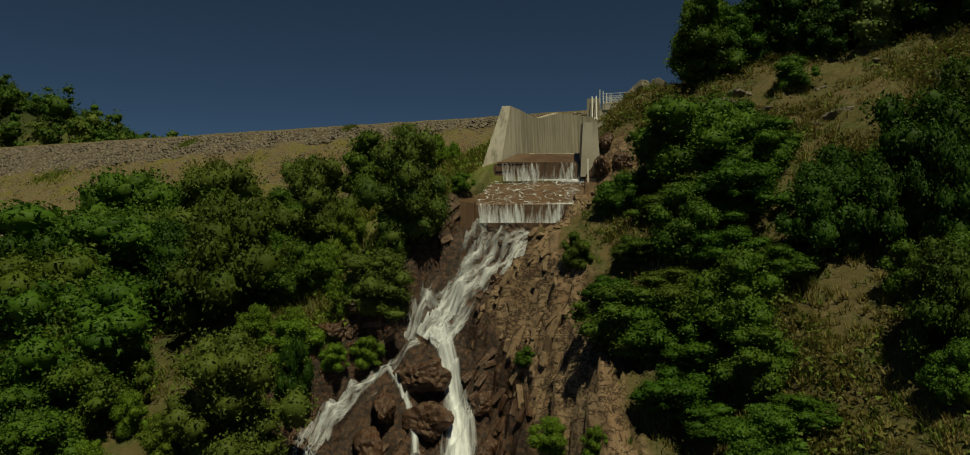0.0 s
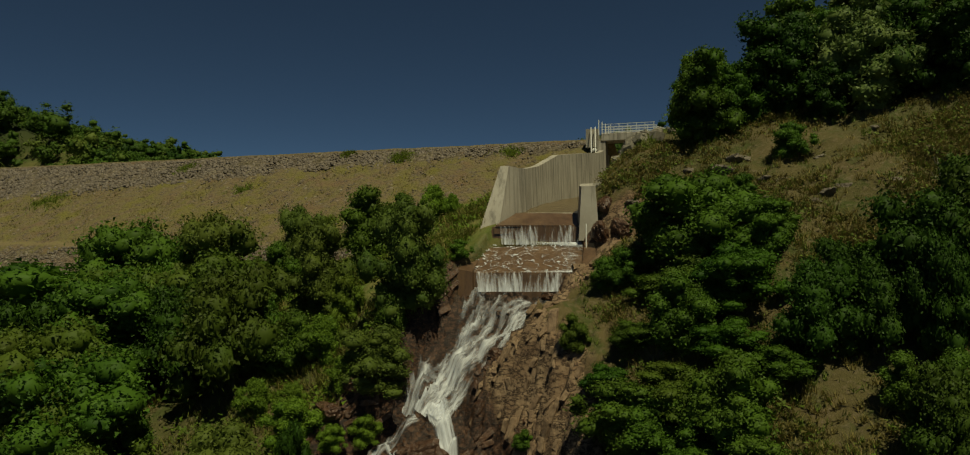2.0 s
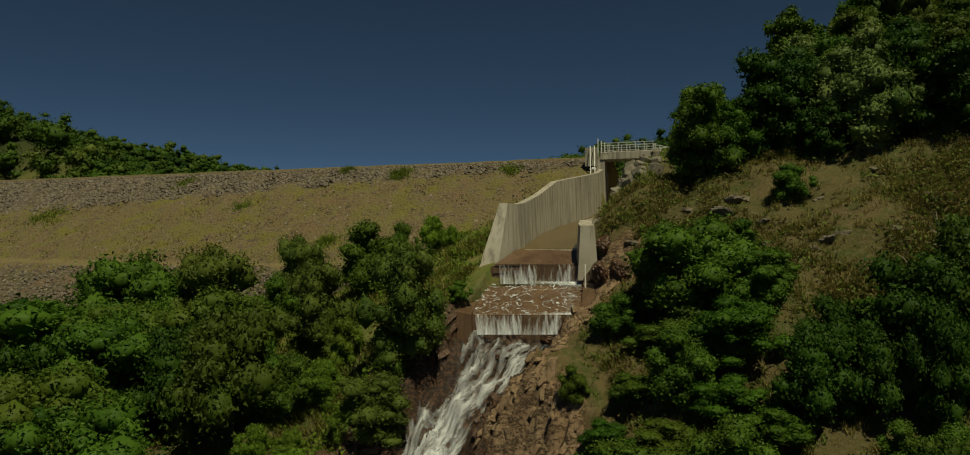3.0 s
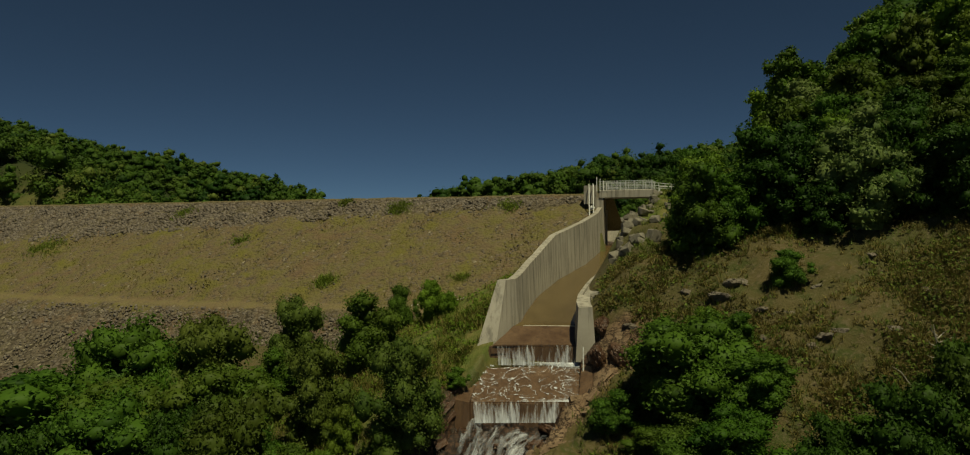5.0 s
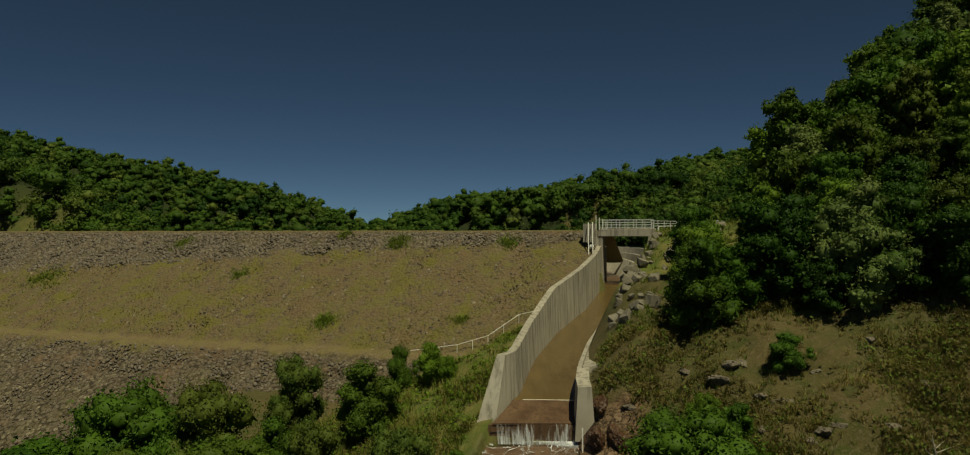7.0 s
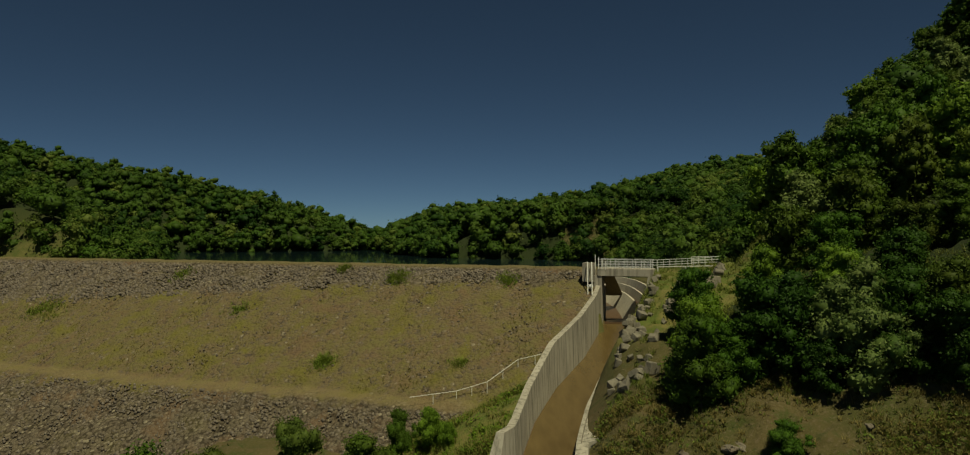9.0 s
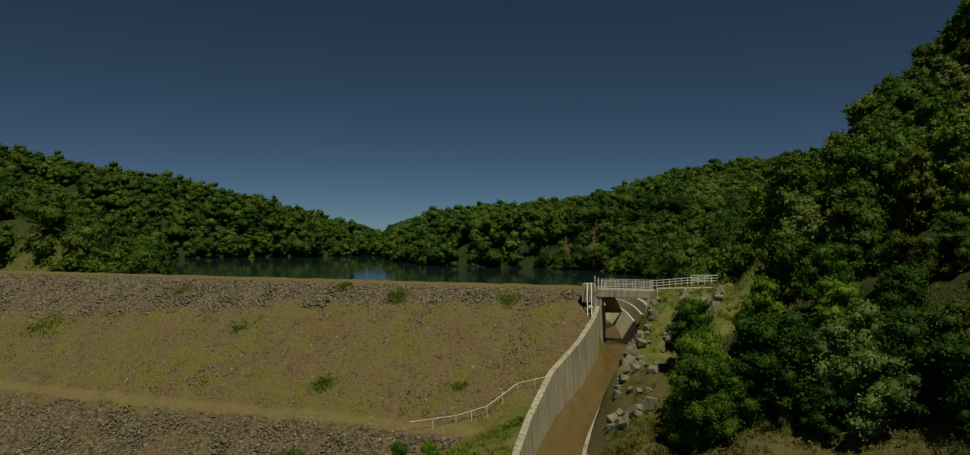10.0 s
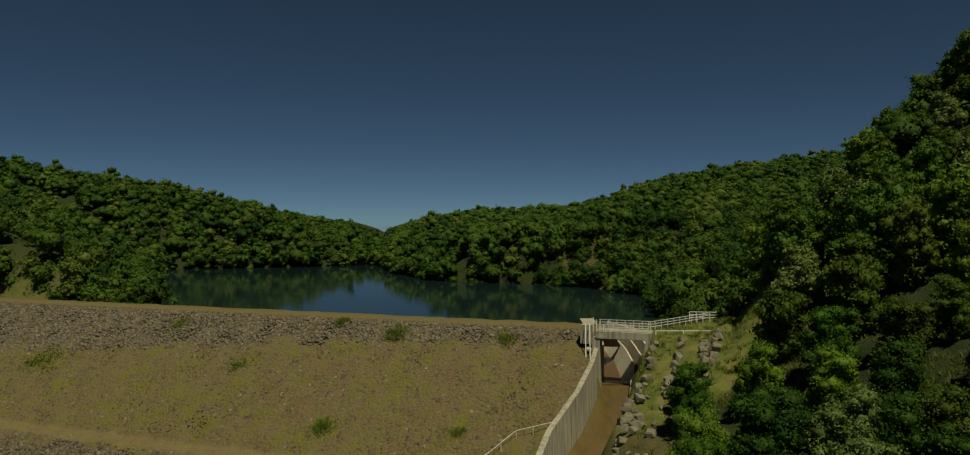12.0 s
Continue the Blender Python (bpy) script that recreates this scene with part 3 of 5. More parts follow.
def strip(rows, across, uvscale, foam, lift=0.0):
    """A sheet of water. rows: (left point, right point); bows a little between them."""
    verts, uv, at = [], [], []
    run, last = 0.0, None
    for k, (a, b) in enumerate(rows):
        a, b = Vector(a), Vector(b)
        mid = (a + b) / 2
        run += (mid - last).length if last else 0
        last = mid
        for i in range(across):
            f = i / (across - 1)
            p = a.lerp(b, f)
            verts.append((p.x, p.y, p.z + lift))
            uv.append(((b - a).length * (f - 0.5) * uvscale, run * uvscale))
            at.append(foam(f, k / (len(rows) - 1)))
    return verts, grid_faces(across, len(rows)), uv, (("foam", at),)


def drop_rows(xa, xb, y, z0, z1, throw, n=10):
    rows = []
    for k in range(n):
        f = k / (n - 1)
        yy = y - throw * math.sqrt(max(f, 0.0))
        z = z0 - (z0 - z1) * f
        rows.append(((xa + 0.1 * f, yy + 0.25 * math.sin(xa), z), (xb - 0.05 * f, yy, z)))
    return rows


def make_cascade():
    c = thing("stepped_cascade", None, None, "two concrete drops with sloping aprons under white water", "cascade")
    # upper step body, apron and lower step body
    part("step_block", prism([[(0.0, 44.42, 3.0), (6.6, 44.0, 3.0), (6.6, 45.6, 3.0), (0.0, 45.6, 3.0)], [(0.55, 44.38, 4.93), (6.6, 44.02, 4.93), (6.6, 45.6, 4.93), (0.55, 45.6, 4.93)]]), WETCONC, c, "dark wet drop wall")
    part("apron", prism([[(0.3, 44.5, 2.8), (6.4, 44.2, 2.8), (6.4, 44.2, 3.95), (0.0, 44.5, 3.95)], [(-1.5, 41.3, 0.2), (5.6, 41.0, 0.2), (5.6, 41.0, 2.28), (-1.5, 41.3, 2.28)]]), WETCONC, c, "brown wet sloping slab")
    part("step_block", prism([[(-1.6, 41.1, -0.4), (5.7, 40.86, -0.4), (5.7, 41.7, -0.4), (-1.6, 41.7, -0.4)], [(-1.55, 41.2, 2.2), (5.6, 40.92, 2.2), (5.6, 41.7, 2.2), (-1.55, 41.7, 2.2)]]), WETCONC, c)
    part("side_block", prism([[(-1.75, 40.7, -0.2), (-0.55, 40.6, -0.2), (-0.45, 42.6, -0.2), (-1.75, 42.8, -0.2)], [(-1.45, 40.9, 2.5), (-0.62, 40.75, 2.35), (-0.2, 42.9, 3.1), (-1.3, 43.2, 3.3)]]), WETCONC, c)
    part("side_block", prism([[(5.4, 40.9, 0.4), (6.9, 40.8, 0.4), (7.3, 43.6, 0.8), (5.9, 43.8, 0.8)], [(5.55, 41.2, 2.55), (6.3, 41.1, 2.7), (6.7, 43.5, 4.3), (6.05, 43.6, 4.1)]]), WETCONC, c)
    up = strip(drop_rows(1.0, 5.75, 44.1, 5.03, 3.86, 0.35), 40, 1.0, lambda f, k: 0.25 + 0.35 * k)
    part("upper_fall", mesh_np("upper_fall", *up, True), FOAM_DROP, c, "thin white curtain of water")
    ap = strip([((0.1 - 1.5 * k / 11, 44.35 - 3.1 * k / 11, 4.0 - 1.68 * k / 11), (6.0 - 0.5 * k / 11, 44.0 - 3.0 * k / 11, 4.0 - 1.68 * k / 11)) for k in range(12)], 30, 1.0,
               lambda f, k: max(0.0, 0.5 - 3.2 * k) + max(0.0, 0.5 - 1.5 * abs(f - 0.9)) * 0.7 + max(0, k - 0.93) * 5)
    part("apron_foam", mesh_np("apron_foam", *ap, True), FOAM_LINES, c, "curling white foam lines")
    lo = strip(drop_rows(-0.4, 4.95, 41.0, 2.36, 1.25, 0.35), 50, 1.0, lambda f, k: 0.30 + 0.4 * k)
    part("lower_fall", mesh_np("lower_fall", *lo, True), FOAM_DROP, c, "thin white curtain of water")
    bm = bmesh.new()
    bar(bm, (6.05, 42.9, 3.3), (6.05, 42.9, 5.1), 0.07)
    part("gauge_post", bm, WHITE_PAINT, c, "slim white post")
    return c


# centre lines of the streams over the rock: x, y, half width
MAIN = ((2.1, 40.65, 2.75), (1.3, 40.2, 2.3), (0.5, 39.6, 1.85), (-0.55, 38.9, 1.45), (-1.5, 38.1, 1.35), (-2.45, 37.2, 1.6), (-3.05, 36.6, 1.5))
RIGHT = ((-2.4, 36.7, 0.75), (-2.0, 36.2, 0.55), (-1.65, 35.5, 0.5), (-1.4, 34.8, 0.6), (-1.25, 34.0, 0.75), (-1.15, 33.0, 0.85), (-1.1, 31.5, 1.0), (-1.3, 28.0, 1.2), (-1.6, 22.0, 1.5))
LEFT = ((-3.4, 36.6, 0.45), (-4.2, 36.1, 0.4), (-5.0, 35.5, 0.55), (-5.7, 34.9, 0.7), (-6.5, 34.2, 0.8), (-7.4, 33.4, 0.9), (-8.4, 31.6, 1.1), (-8.0, 28.0, 1.2), (-6.5, 22.0, 1.4))
THIN = ((-4.7, 35.75, 0.22), (-4.1, 35.2, 0.24), (-3.5, 34.4, 0.22), (-3.2, 33.6, 0.24), (-3.1, 32.2, 0.3))


def stream(path, n, across, lift, foam):
    p = np.array(path)
    t = np.linspace(0, len(p) - 1, n)
    c = np.stack([np.interp(t, range(len(p)), p[:, k]) for k in range(3)], 1)
    run = np.concatenate([[0], np.cumsum(np.hypot(*np.diff(c[:, :2], axis=0).T) * 1.7)])
    d = np.gradient(c[:, :2], axis=0)
    d /= np.linalg.norm(d, axis=1)[:, None]
    side = np.stack([d[:, 1], -d[:, 0]], 1)
    side = 0.5 * side + 0.5 * np.array([-1.0, 0.15])
    verts, uv, at = [], [], []
    base = np.convolve(np.pad([gz(*p[:2]) for p in c], 3, mode="edge"), np.ones(7) / 7, "valid")
    for i in range(n):
        for j in range(across):
            f = 2 * j / (across - 1) - 1
            wob = 1 + 0.14 * math.sin(run[i] * 0.9) * (1 if f > 0 else -0.6)
            x, y = c[i, :2] + side[i] * f * c[i, 2] * wob
            z = max(0.6 * base[i] + 0.4 * gz(x, y), gz(x, y) - 0.1) + lift * (1 - 0.6 * f * f) + 0.04 * math.sin(7 * f + run[i])
            verts.append((x, y, z))
            uv.append((f * c[i, 2], run[i]))
            at.append(foam(f, i / (n - 1)))
    return mesh_np("stream", verts, grid_faces(across, n), uv, (("foam", at),), True)


def make_waterfall():
    w = thing("waterfall", None, None, "white waterfall spreading over dark wet rock", "waterfall")
    part("main_stream", stream(MAIN, 70, 44, 0.28, lambda f, k: (0.10 + 0.40 * k) * (1 - abs(f) ** 3)), FOAM_FALL, w)
    part("branch_stream", stream(RIGHT, 80, 16, 0.30, lambda f, k: 0.75 - 0.75 * abs(f) ** 2), FOAM_FALL, w)
    part("branch_stream", stream(LEFT, 80, 16, 0.22, lambda f, k: 0.34 - 0.6 * abs(f) ** 2), FOAM_FALL, w, "broken thin side stream")
    part("branch_stream", stream(THIN, 40, 7, 0.25, lambda f, k: 0.6 - 0.7 * abs(f) ** 2), FOAM_FALL, w, "thread of white water")
    return w


FILM = film_material()
FOAM_DROP = foam_material("falling curtain", 4.5, 0.55, 0.70, 0.92)
FOAM_FALL = foam_material("white cascade water", 3.6, 0.36, 0.60, 0.88)
FOAM_LINES = ripple_foam_material()

ground_sheet()
make_dam()
make_lake()
make_chute()
make_cascade()
make_waterfall()


# ---- stones ----
def stone_mesh(name, seed, flat=0.7, cuts=2, angular=0.5):
    rng = random.Random(seed)
    bm = bmesh.new()
    bmesh.ops.create_icosphere(bm, subdivisions=cuts, radius=0.5)
    planes = [Vector((rng.gauss(0, 1), rng.gauss(0, 1), rng.gauss(0, 1))).normalized() for _ in range(9)]
    off = Vector((seed * 3.7, 1.3, seed))
    for v in bm.verts:
        d = v.co.normalized()
        r = 0.5
        for p in planes:
            c = d.dot(p)
            if c > 0.3:
                r = min(r, (0.5 - 0.17 * angular - 0.06) / c)
        r += 0.06 * noise.noise(d * 2.2 + off)
        if cuts > 2:
            r += 0.10 * (0.5 - abs(noise.noise(d * 3.1 + off))) + 0.05 * (0.4 - abs(noise.noise(d * 7.0 + off))) - 0.06
        v.co = Vector((d.x * r, d.y * r * 0.85, d.z * r * flat))
    me = bpy.data.meshes.new(name)
    bm.to_mesh(me)
    bm.free()
    return me


def boulders():
    """Dark rock masses in the bed of the falls and beside it."""
    spots = [(-3.2, 35.2, 2.7, 2.2, 0), (-2.6, 34.0, 2.6, 2.0, 0), (-5.2, 33.0, 2.0, 1.6, 0), (-7.4, 35.4, 1.6, 1.2, 0), (-4.6, 34.0, 1.7, 1.4, 0), (-6.4, 36.6, 2.0, 1.6, 0), (-0.2, 34.6, 1.5, 1.3, 0), (0.1, 33.2, 1.7, 1.5, 0), (-5.6, 37.3, 1.6, 1.3, 0),
             (-3.9, 39.2, 1.8, 1.5, 0), (-3.2, 40.3, 1.9, 1.7, 0), (-2.5, 41.4, 1.5, 1.5, 0), (0.6, 38.0, 1.2, 0.9, 0), (3.9, 40.3, 1.4, 0.8, 0), (2.9, 39.7, 1.1, 0.7, 0), (1.0, 40.0, 0.9, 0.5, 0),
             (7.0, 42.6, 1.5, 1.7, 0), (7.2, 43.9, 1.3, 1.2, 0), (7.9, 42.0, 1.6, 1.5, 0), (-8.8, 34.6, 1.5, 0.9, 1), (-9.8, 35.6, 1.8, 1.0, 1), (-17.6, 42.6, 2.4, 1.6, 1), (-18.8, 42.0, 1.6, 1.1, 1)]
    meshes = [stone_mesh("boulder", k, 0.85, 4, 0.9) for k in range(5)]
    for me in meshes:
        me.materials.append(WETROCK)
    dry = [stone_mesh("boulder", 20 + k, 0.8, 4, 0.9) for k in range(3)]
    for me in dry:
        me.materials.append(ROCK)
    rng = random.Random(4)
    for x, y, s, h, kind in spots:
        me = rng.choice(dry if kind else meshes)
        ob = thing("boulder", me, None, "dry brown boulder on the bank" if kind else "dark wet boulder beside the falling water", "rock", "boulders of the falls")
        ob.matrix_world = Matrix.LocRotScale((x, y, gz(x, y) + h * 0.1), Euler((rng.uniform(-0.4, 0.4), rng.uniform(-0.4, 0.4), rng.uniform(0, 6))), (s * 1.25, s, h * 1.3))


ROCK = surface("dry brown rock", (0.19, 0.125, 0.08), (0.26, 0.18, 0.115), (0.075, 0.048, 0.032), 0.6, 3.5, 0.85, 0.9, 0.12)


def rock_face():
    """Tilted angular slabs of bedrock in and beside the falls."""
    rng = random.Random(77)
    face = thing("bedrock_outcrop", None, None, "steep brown bedrock with tilted cracked slabs beside the falls", "rock")
    wet = [slab_mesh("slab", 100 + k, WETROCK) for k in range(6)]
    dry = [slab_mesh("slab", 120 + k, ROCK) for k in range(6)]
    made = 0
    lanes = [np.array(p) for p in (MAIN, RIGHT, LEFT, THIN)]
    while made < 298:
        y = rng.uniform(32.2, 41.2)
        xl, xr = edge(y, 1), edge(y, 2)
        x = rng.uniform(xl - 2.2, xr + 4.4)
        if y > 40.3 and xl < x < xr + 0.3:
            continue
        if any(np.any(np.hypot(p[:, 0] - x, (p[:, 1] - y)) < p[:, 2] + 0.3) for p in lanes):
            continue
        dark = x < xr + 0.7 + rng.uniform(-0.5, 0.9)
        s = rng.uniform(0.16, 0.46)
        ob = part("slab", (wet if dark else dry)[made % 6], None, face)
        e = 0.5
        nrm = Vector((gz(x - e, y) - gz(x + e, y), gz(x, y - e) - gz(x, y + e), 2 * e)).normalized()
        nrm = (nrm + Vector((rng.gauss(0.1, 0.12), rng.gauss(-0.1, 0.12), rng.gauss(0, 0.1)))).normalized()
        grain = Vector((0.75, 0.66, 0.55))
        grain = (grain - nrm * grain.dot(nrm)).normalized()
        turn = Matrix((grain, nrm.cross(grain), nrm)).transposed().to_quaternion() @ Euler((0, 0, rng.gauss(0, 0.25))).to_quaternion()
        ob.matrix_basis = Matrix.LocRotScale((x, y, gz(x, y) - 0.10 * s), turn, (s * rng.uniform(1.6, 3.4), s * rng.uniform(0.6, 1.1), s * rng.uniform(0.5, 0.8)))
        made += 1


def slab_mesh(name, seed, material):
    """A broken block: a box with skewed corners, chipped edges and a few facets."""
    rng = random.Random(seed)
    bm = bmesh.new()
    bmesh.ops.create_cube(bm, size=1.0)
    for v in bm.verts:
        v.co = Vector([c * rng.uniform(0.6, 1.15) for c in v.co])
    bmesh.ops.bevel(bm, geom=bm.edges[:], offset=0.07, segments=1, affect="EDGES")
    bmesh.ops.triangulate(bm, faces=bm.faces[:])
    for v in bm.verts:
        v.co += Vector((rng.uniform(-1, 1), rng.uniform(-1, 1), rng.uniform(-1, 1))) * 0.045
    me = bpy.data.meshes.new(name)
    bm.to_mesh(me)
    bm.free()
    me.materials.append(material)
    return me


def bank_blocks():
    """Broken pale blocks that hold the slope beside the chute."""
    meshes = [slab_mesh("block", 40 + k, BLOCK) for k in range(6)]
    rng = random.Random(9)
    spots = []
    for k in range(42):
        y = rng.uniform(50, 68)
        spots.append((edge(y, 2) + rng.uniform(2.2, 5.4), y, rng.uniform(0.5, 1.0)))
    for row, (x0, y0, x1, y1, n) in enumerate(((14.4, 66, 20.0, 82.5, 15), (17.0, 66, 22.5, 80.5, 14), (20.3, 66, 25.0, 80, 13), (23.2, 72, 27.4, 83, 10))):
        for k in range(n):
            f = k / (n - 1)
            spots.append((x0 + (x1 - x0) * f + rng.uniform(-0.3, 0.3), y0 + (y1 - y0) * f, rng.uniform(0.6, 1.05)))
    for x, y, s in spots:
        ob = thing("stone_block", rng.choice(meshes), None, "pale angular stone block on the grassy bank", "rock", "blocks on the chute bank")
        ob.matrix_world = Matrix.LocRotScale((x, y, gz(x, y) + s * 0.26), Euler((rng.uniform(-0.6, 0.6), rng.uniform(-0.6, 0.6), rng.uniform(0, 6))), (s * 1.1, s * 0.8, s * rng.uniform(0.7, 1.1)))
    # outcrops on the hillside
    hill = [stone_mesh("outcrop", 60 + k, 0.6, 3, 0.9) for k in range(4)]
    for me in hill:
        me.materials.append(OUTCROP)
    for x, y, s in ((13.8, 42.0, 1.6), (14.6, 42.8, 1.9), (15.5, 43.0, 1.5), (16.8, 36.8, 1.0), (17.4, 37.0, 1.2), (18.1, 36.9, 0.9), (15.6, 40.4, 0.8), (16.6, 39.6, 1.1), (20.5, 35.8, 1.0), (23.0, 37.5, 1.2),
                    (20.6, 39.2, 0.9), (22.2, 41.5, 0.8), (11.2, 42.3, 1.1), (12.3, 43.5, 0.9), (24.4, 36.2, 1.1), (19.0, 40.8, 0.7), (9.6, 41.2, 1.2), (8.9, 42.8, 1.0), (14.8, 38.2, 0.8), (21.4, 33.9, 1.0)):
        ob = thing("rock_outcrop", rng.choice(hill), None, "grey lichened rock breaking through dry grass", "rock", "outcrops on the hillside")
        ob.matrix_world = Matrix.LocRotScale((x, y, gz(x, y) - 0.12 * s), Euler((rng.uniform(-0.3, 0.5), rng.uniform(-0.3, 0.3), rng.uniform(0, 6))), (s * 1.5, s, s))


OUTCROP = surface("lichened outcrop", (0.13, 0.105, 0.082), (0.185, 0.16, 0.128), (0.06, 0.048, 0.038), 0.9, 5, 0.9, 0.9, 0.1)


def dam_dz(d):
    if d <= 68:
        return 3.6 - 0.62 * (68 - d)
    if d <= 70.2:
        return 3.6 + 0.25 * (d - 68)
    return 4.15 + (CREST_Z - 4.15) * (d - 70.2) / (CREST_D - 70.2)


def scatter_stones(n, seed, pick, lo, hi):
    """Small angular stones joined into one mesh. pick(rng) gives u and d on the dam's face."""
    rng = np.random.default_rng(seed)
    cube = np.array([(i, j, k) for i in (-1, 1) for j in (-1, 1) for k in (-1, 1)], float)
    quad = np.array([(0, 1, 3, 2), (4, 6, 7, 5), (0, 4, 5, 1), (2, 3, 7, 6), (0, 2, 6, 4), (1, 5, 7, 3)])
    verts, faces = [], []
    for k in range(n):
        u, d = pick(rng)
        s = rng.uniform(lo, hi) * rng.uniform(0.6, 1.3)
        v = cube * rng.uniform(0.35, 0.62, (8, 1)) * s * rng.uniform(0.6, 1.15, 3)
        q = Euler(rng.uniform(-1.5, 1.5, 3)).to_matrix()
        v = v @ np.array(q)
        x, y, z = dam_point(u, d, dam_dz(d))
        verts.append(v + np.array((x, y, z - 0.02 * s)))
        faces.append(quad + 8 * k)
    return mesh_np("stones", np.concatenate(verts), np.concatenate(faces))


def riprap():
    def upper(rng):
        while True:
            u = rng.uniform(-128, -17)
            v = rng.uniform(0, 15)
            if v < 0.3 + 0.115 * max(-u - 14 + rng.normal(0, 5), 3):
                return u, CREST_D - 0.7 - v * 0.84

    def lower(rng):
        return rng.uniform(-95, -26), 67.8 - abs(rng.normal(0, 6))

    def loose(rng):
        return rng.uniform(-70, -17), rng.uniform(71, 88)
    thing("riprap", scatter_stones(8000, 1, upper, 0.16, 0.40), RIPRAP, "grey broken stones on the upper dam face", "stones", kind="stuff")
    thing("lower_stones", scatter_stones(4000, 2, lower, 0.12, 0.30), RIPRAP, "brown stones on the lower dam face", "stones", kind="stuff")
    thing("loose_stones", scatter_stones(700, 3, loose, 0.1, 0.22), RIPRAP, "scattered stones among dry grass", "stones", kind="stuff")
    rng = random.Random(12)
    meshes = [stone_mesh("stone", 80 + k, 0.8, 1, 1.0) for k in range(4)]
    for me in meshes:
        me.materials.append(RIPRAP)
    for k in range(230):
        u = -49 + 20 * rng.random() + rng.gauss(0, 2)
        d = CREST_D - 0.5 - 2.6 * rng.random()
        x, y, z = dam_point(u, d, dam_dz(d))
        s = rng.uniform(0.35, 0.85)
        ob = thing("riprap_stone", meshes[k % 4], None, "large grey broken stone under the dam crest", "stone", "large stones under the crest")
        ob.matrix_world = Matrix.LocRotScale((x, y, z + 0.1 * s), Euler((rng.uniform(-1, 1), rng.uniform(-1, 1), rng.uniform(0, 6))), (s, s, s))


def riprap_material():
    m, t, b = nodes_of("riprap stone")
    g = t.nodes.new("ShaderNodeNewGeometry")
    c = mix(t, g.outputs["Random Per Island"], (0.080, 0.066, 0.055), (0.190, 0.160, 0.130))
    c = mix(t, ramp(t, noise_at(t, 3, 5), 0.45, 0.7), c, (0.13, 0.10, 0.075))
    t.links.new(c, b.inputs["Base Color"])
    b.inputs["Roughness"].default_value = 0.95
    bump(t, b, noise_at(t, 9, 5), 0.5, 0.04)
    return m


RIPRAP = riprap_material()


# ---- bridge, pier, weir, rails ----
AX = Vector((0.94, -0.34, 0))   # along the dam axis, to the right
DN = Vector((0.34, 0.94, 0))    # upstream


def make_bridge():
    b = thing("footbridge", None, None, "concrete footbridge with grey steel railings over the spillway", "bridge")
    a = Vector((14.5, 88.9, 16.62))
    part("deck", beam(a + Vector((0, 0, 0.1)), a + AX * 6.6 + Vector((0, 0, 0.1)), 2.6, 0.95), CONCRETE, b)
    part("pier", prism([[a - DN * 1.2 - AX * 0.45 + Vector((0, 0, z)), a - DN * 1.2 + AX * 0.55 + Vector((0, 0, z)), a + DN * 1.5 + AX * 0.35 + Vector((0, 0, z)), a + DN * 1.5 - AX * 0.45 + Vector((0, 0, z))] for z in (-7.5, -0.36)]), CONCRETE, b)
    r = a + AX * 6.1
    part("abutment", prism([[r - DN * 1.35 - AX * (0.1 + k) + Vector((0, 0, z)), r - DN * 1.35 + AX * 1.6 + Vector((0, 0, z)), r + DN * 1.4 + AX * 1.6 + Vector((0, 0, z)), r + DN * 1.4 - AX * (0.1 + k) + Vector((0, 0, z))] for z, k in ((-6.5, 1.0), (-0.36, 0.0))]), CONCRETE, b)
    for side in (-1.2, 1.2):
        o = a + DN * side + Vector((0, 0, 0.58))
        for k in range(7):
            p = o + AX * (0.15 + k * 1.02)
            part("post", bar(bmesh.new(), p, p + Vector((0, 0, 1.05)), 0.07), STEEL, b)
        for h in (0.15, 0.45, 0.75, 1.05):
            part("rail", bar(bmesh.new(), o + Vector((0, 0, h)), o + AX * 6.4 + Vector((0, 0, h)), 0.06), STEEL, b)
    return b


def make_parapet():
    """Low walls and white gear at the left end of the bridge."""
    p = thing("service_ladder", None, None, "white steel ladder rail and pipe beside the pier", "railing")
    base = Vector((13.2, 88.6, 17.05))
    part("parapet_block", prism([[base + AX * i + DN * j + Vector((0, 0, z)) for i, j in ((-0.7, -0.5), (0.7, -0.5), (0.7, 0.9), (-0.7, 0.9))] for z in (-1.5, 0.75)]), CONCRETE, p)
    for k in (0.0, 0.5):
        part("pipe", bar(bmesh.new(), base + AX * k - DN * 0.8 + Vector((0, 0, 0.9)), base + AX * (k + 0.35) - DN * 2.2 + Vector((0, 0, -4.6 + 2.6 * k)), 0.10), WHITE_PAINT, p)
    for k in range(4):
        q = base + AX * (0.9 + 0.4 * k) - DN * 0.6
        part("post", bar(bmesh.new(), q, q + Vector((0, 0, 1.75 - 0.25 * k)), 0.08), WHITE_PAINT, p)
    bm = bmesh.new()
    bmesh.ops.create_uvsphere(bm, u_segments=10, v_segments=6, radius=0.3, matrix=Matrix.Translation(base + AX * 0.5 - DN * 1.3 + Vector((0, 0, -2.0))))
    part("valve_cap", bm, WHITE_PAINT, p)
    return p


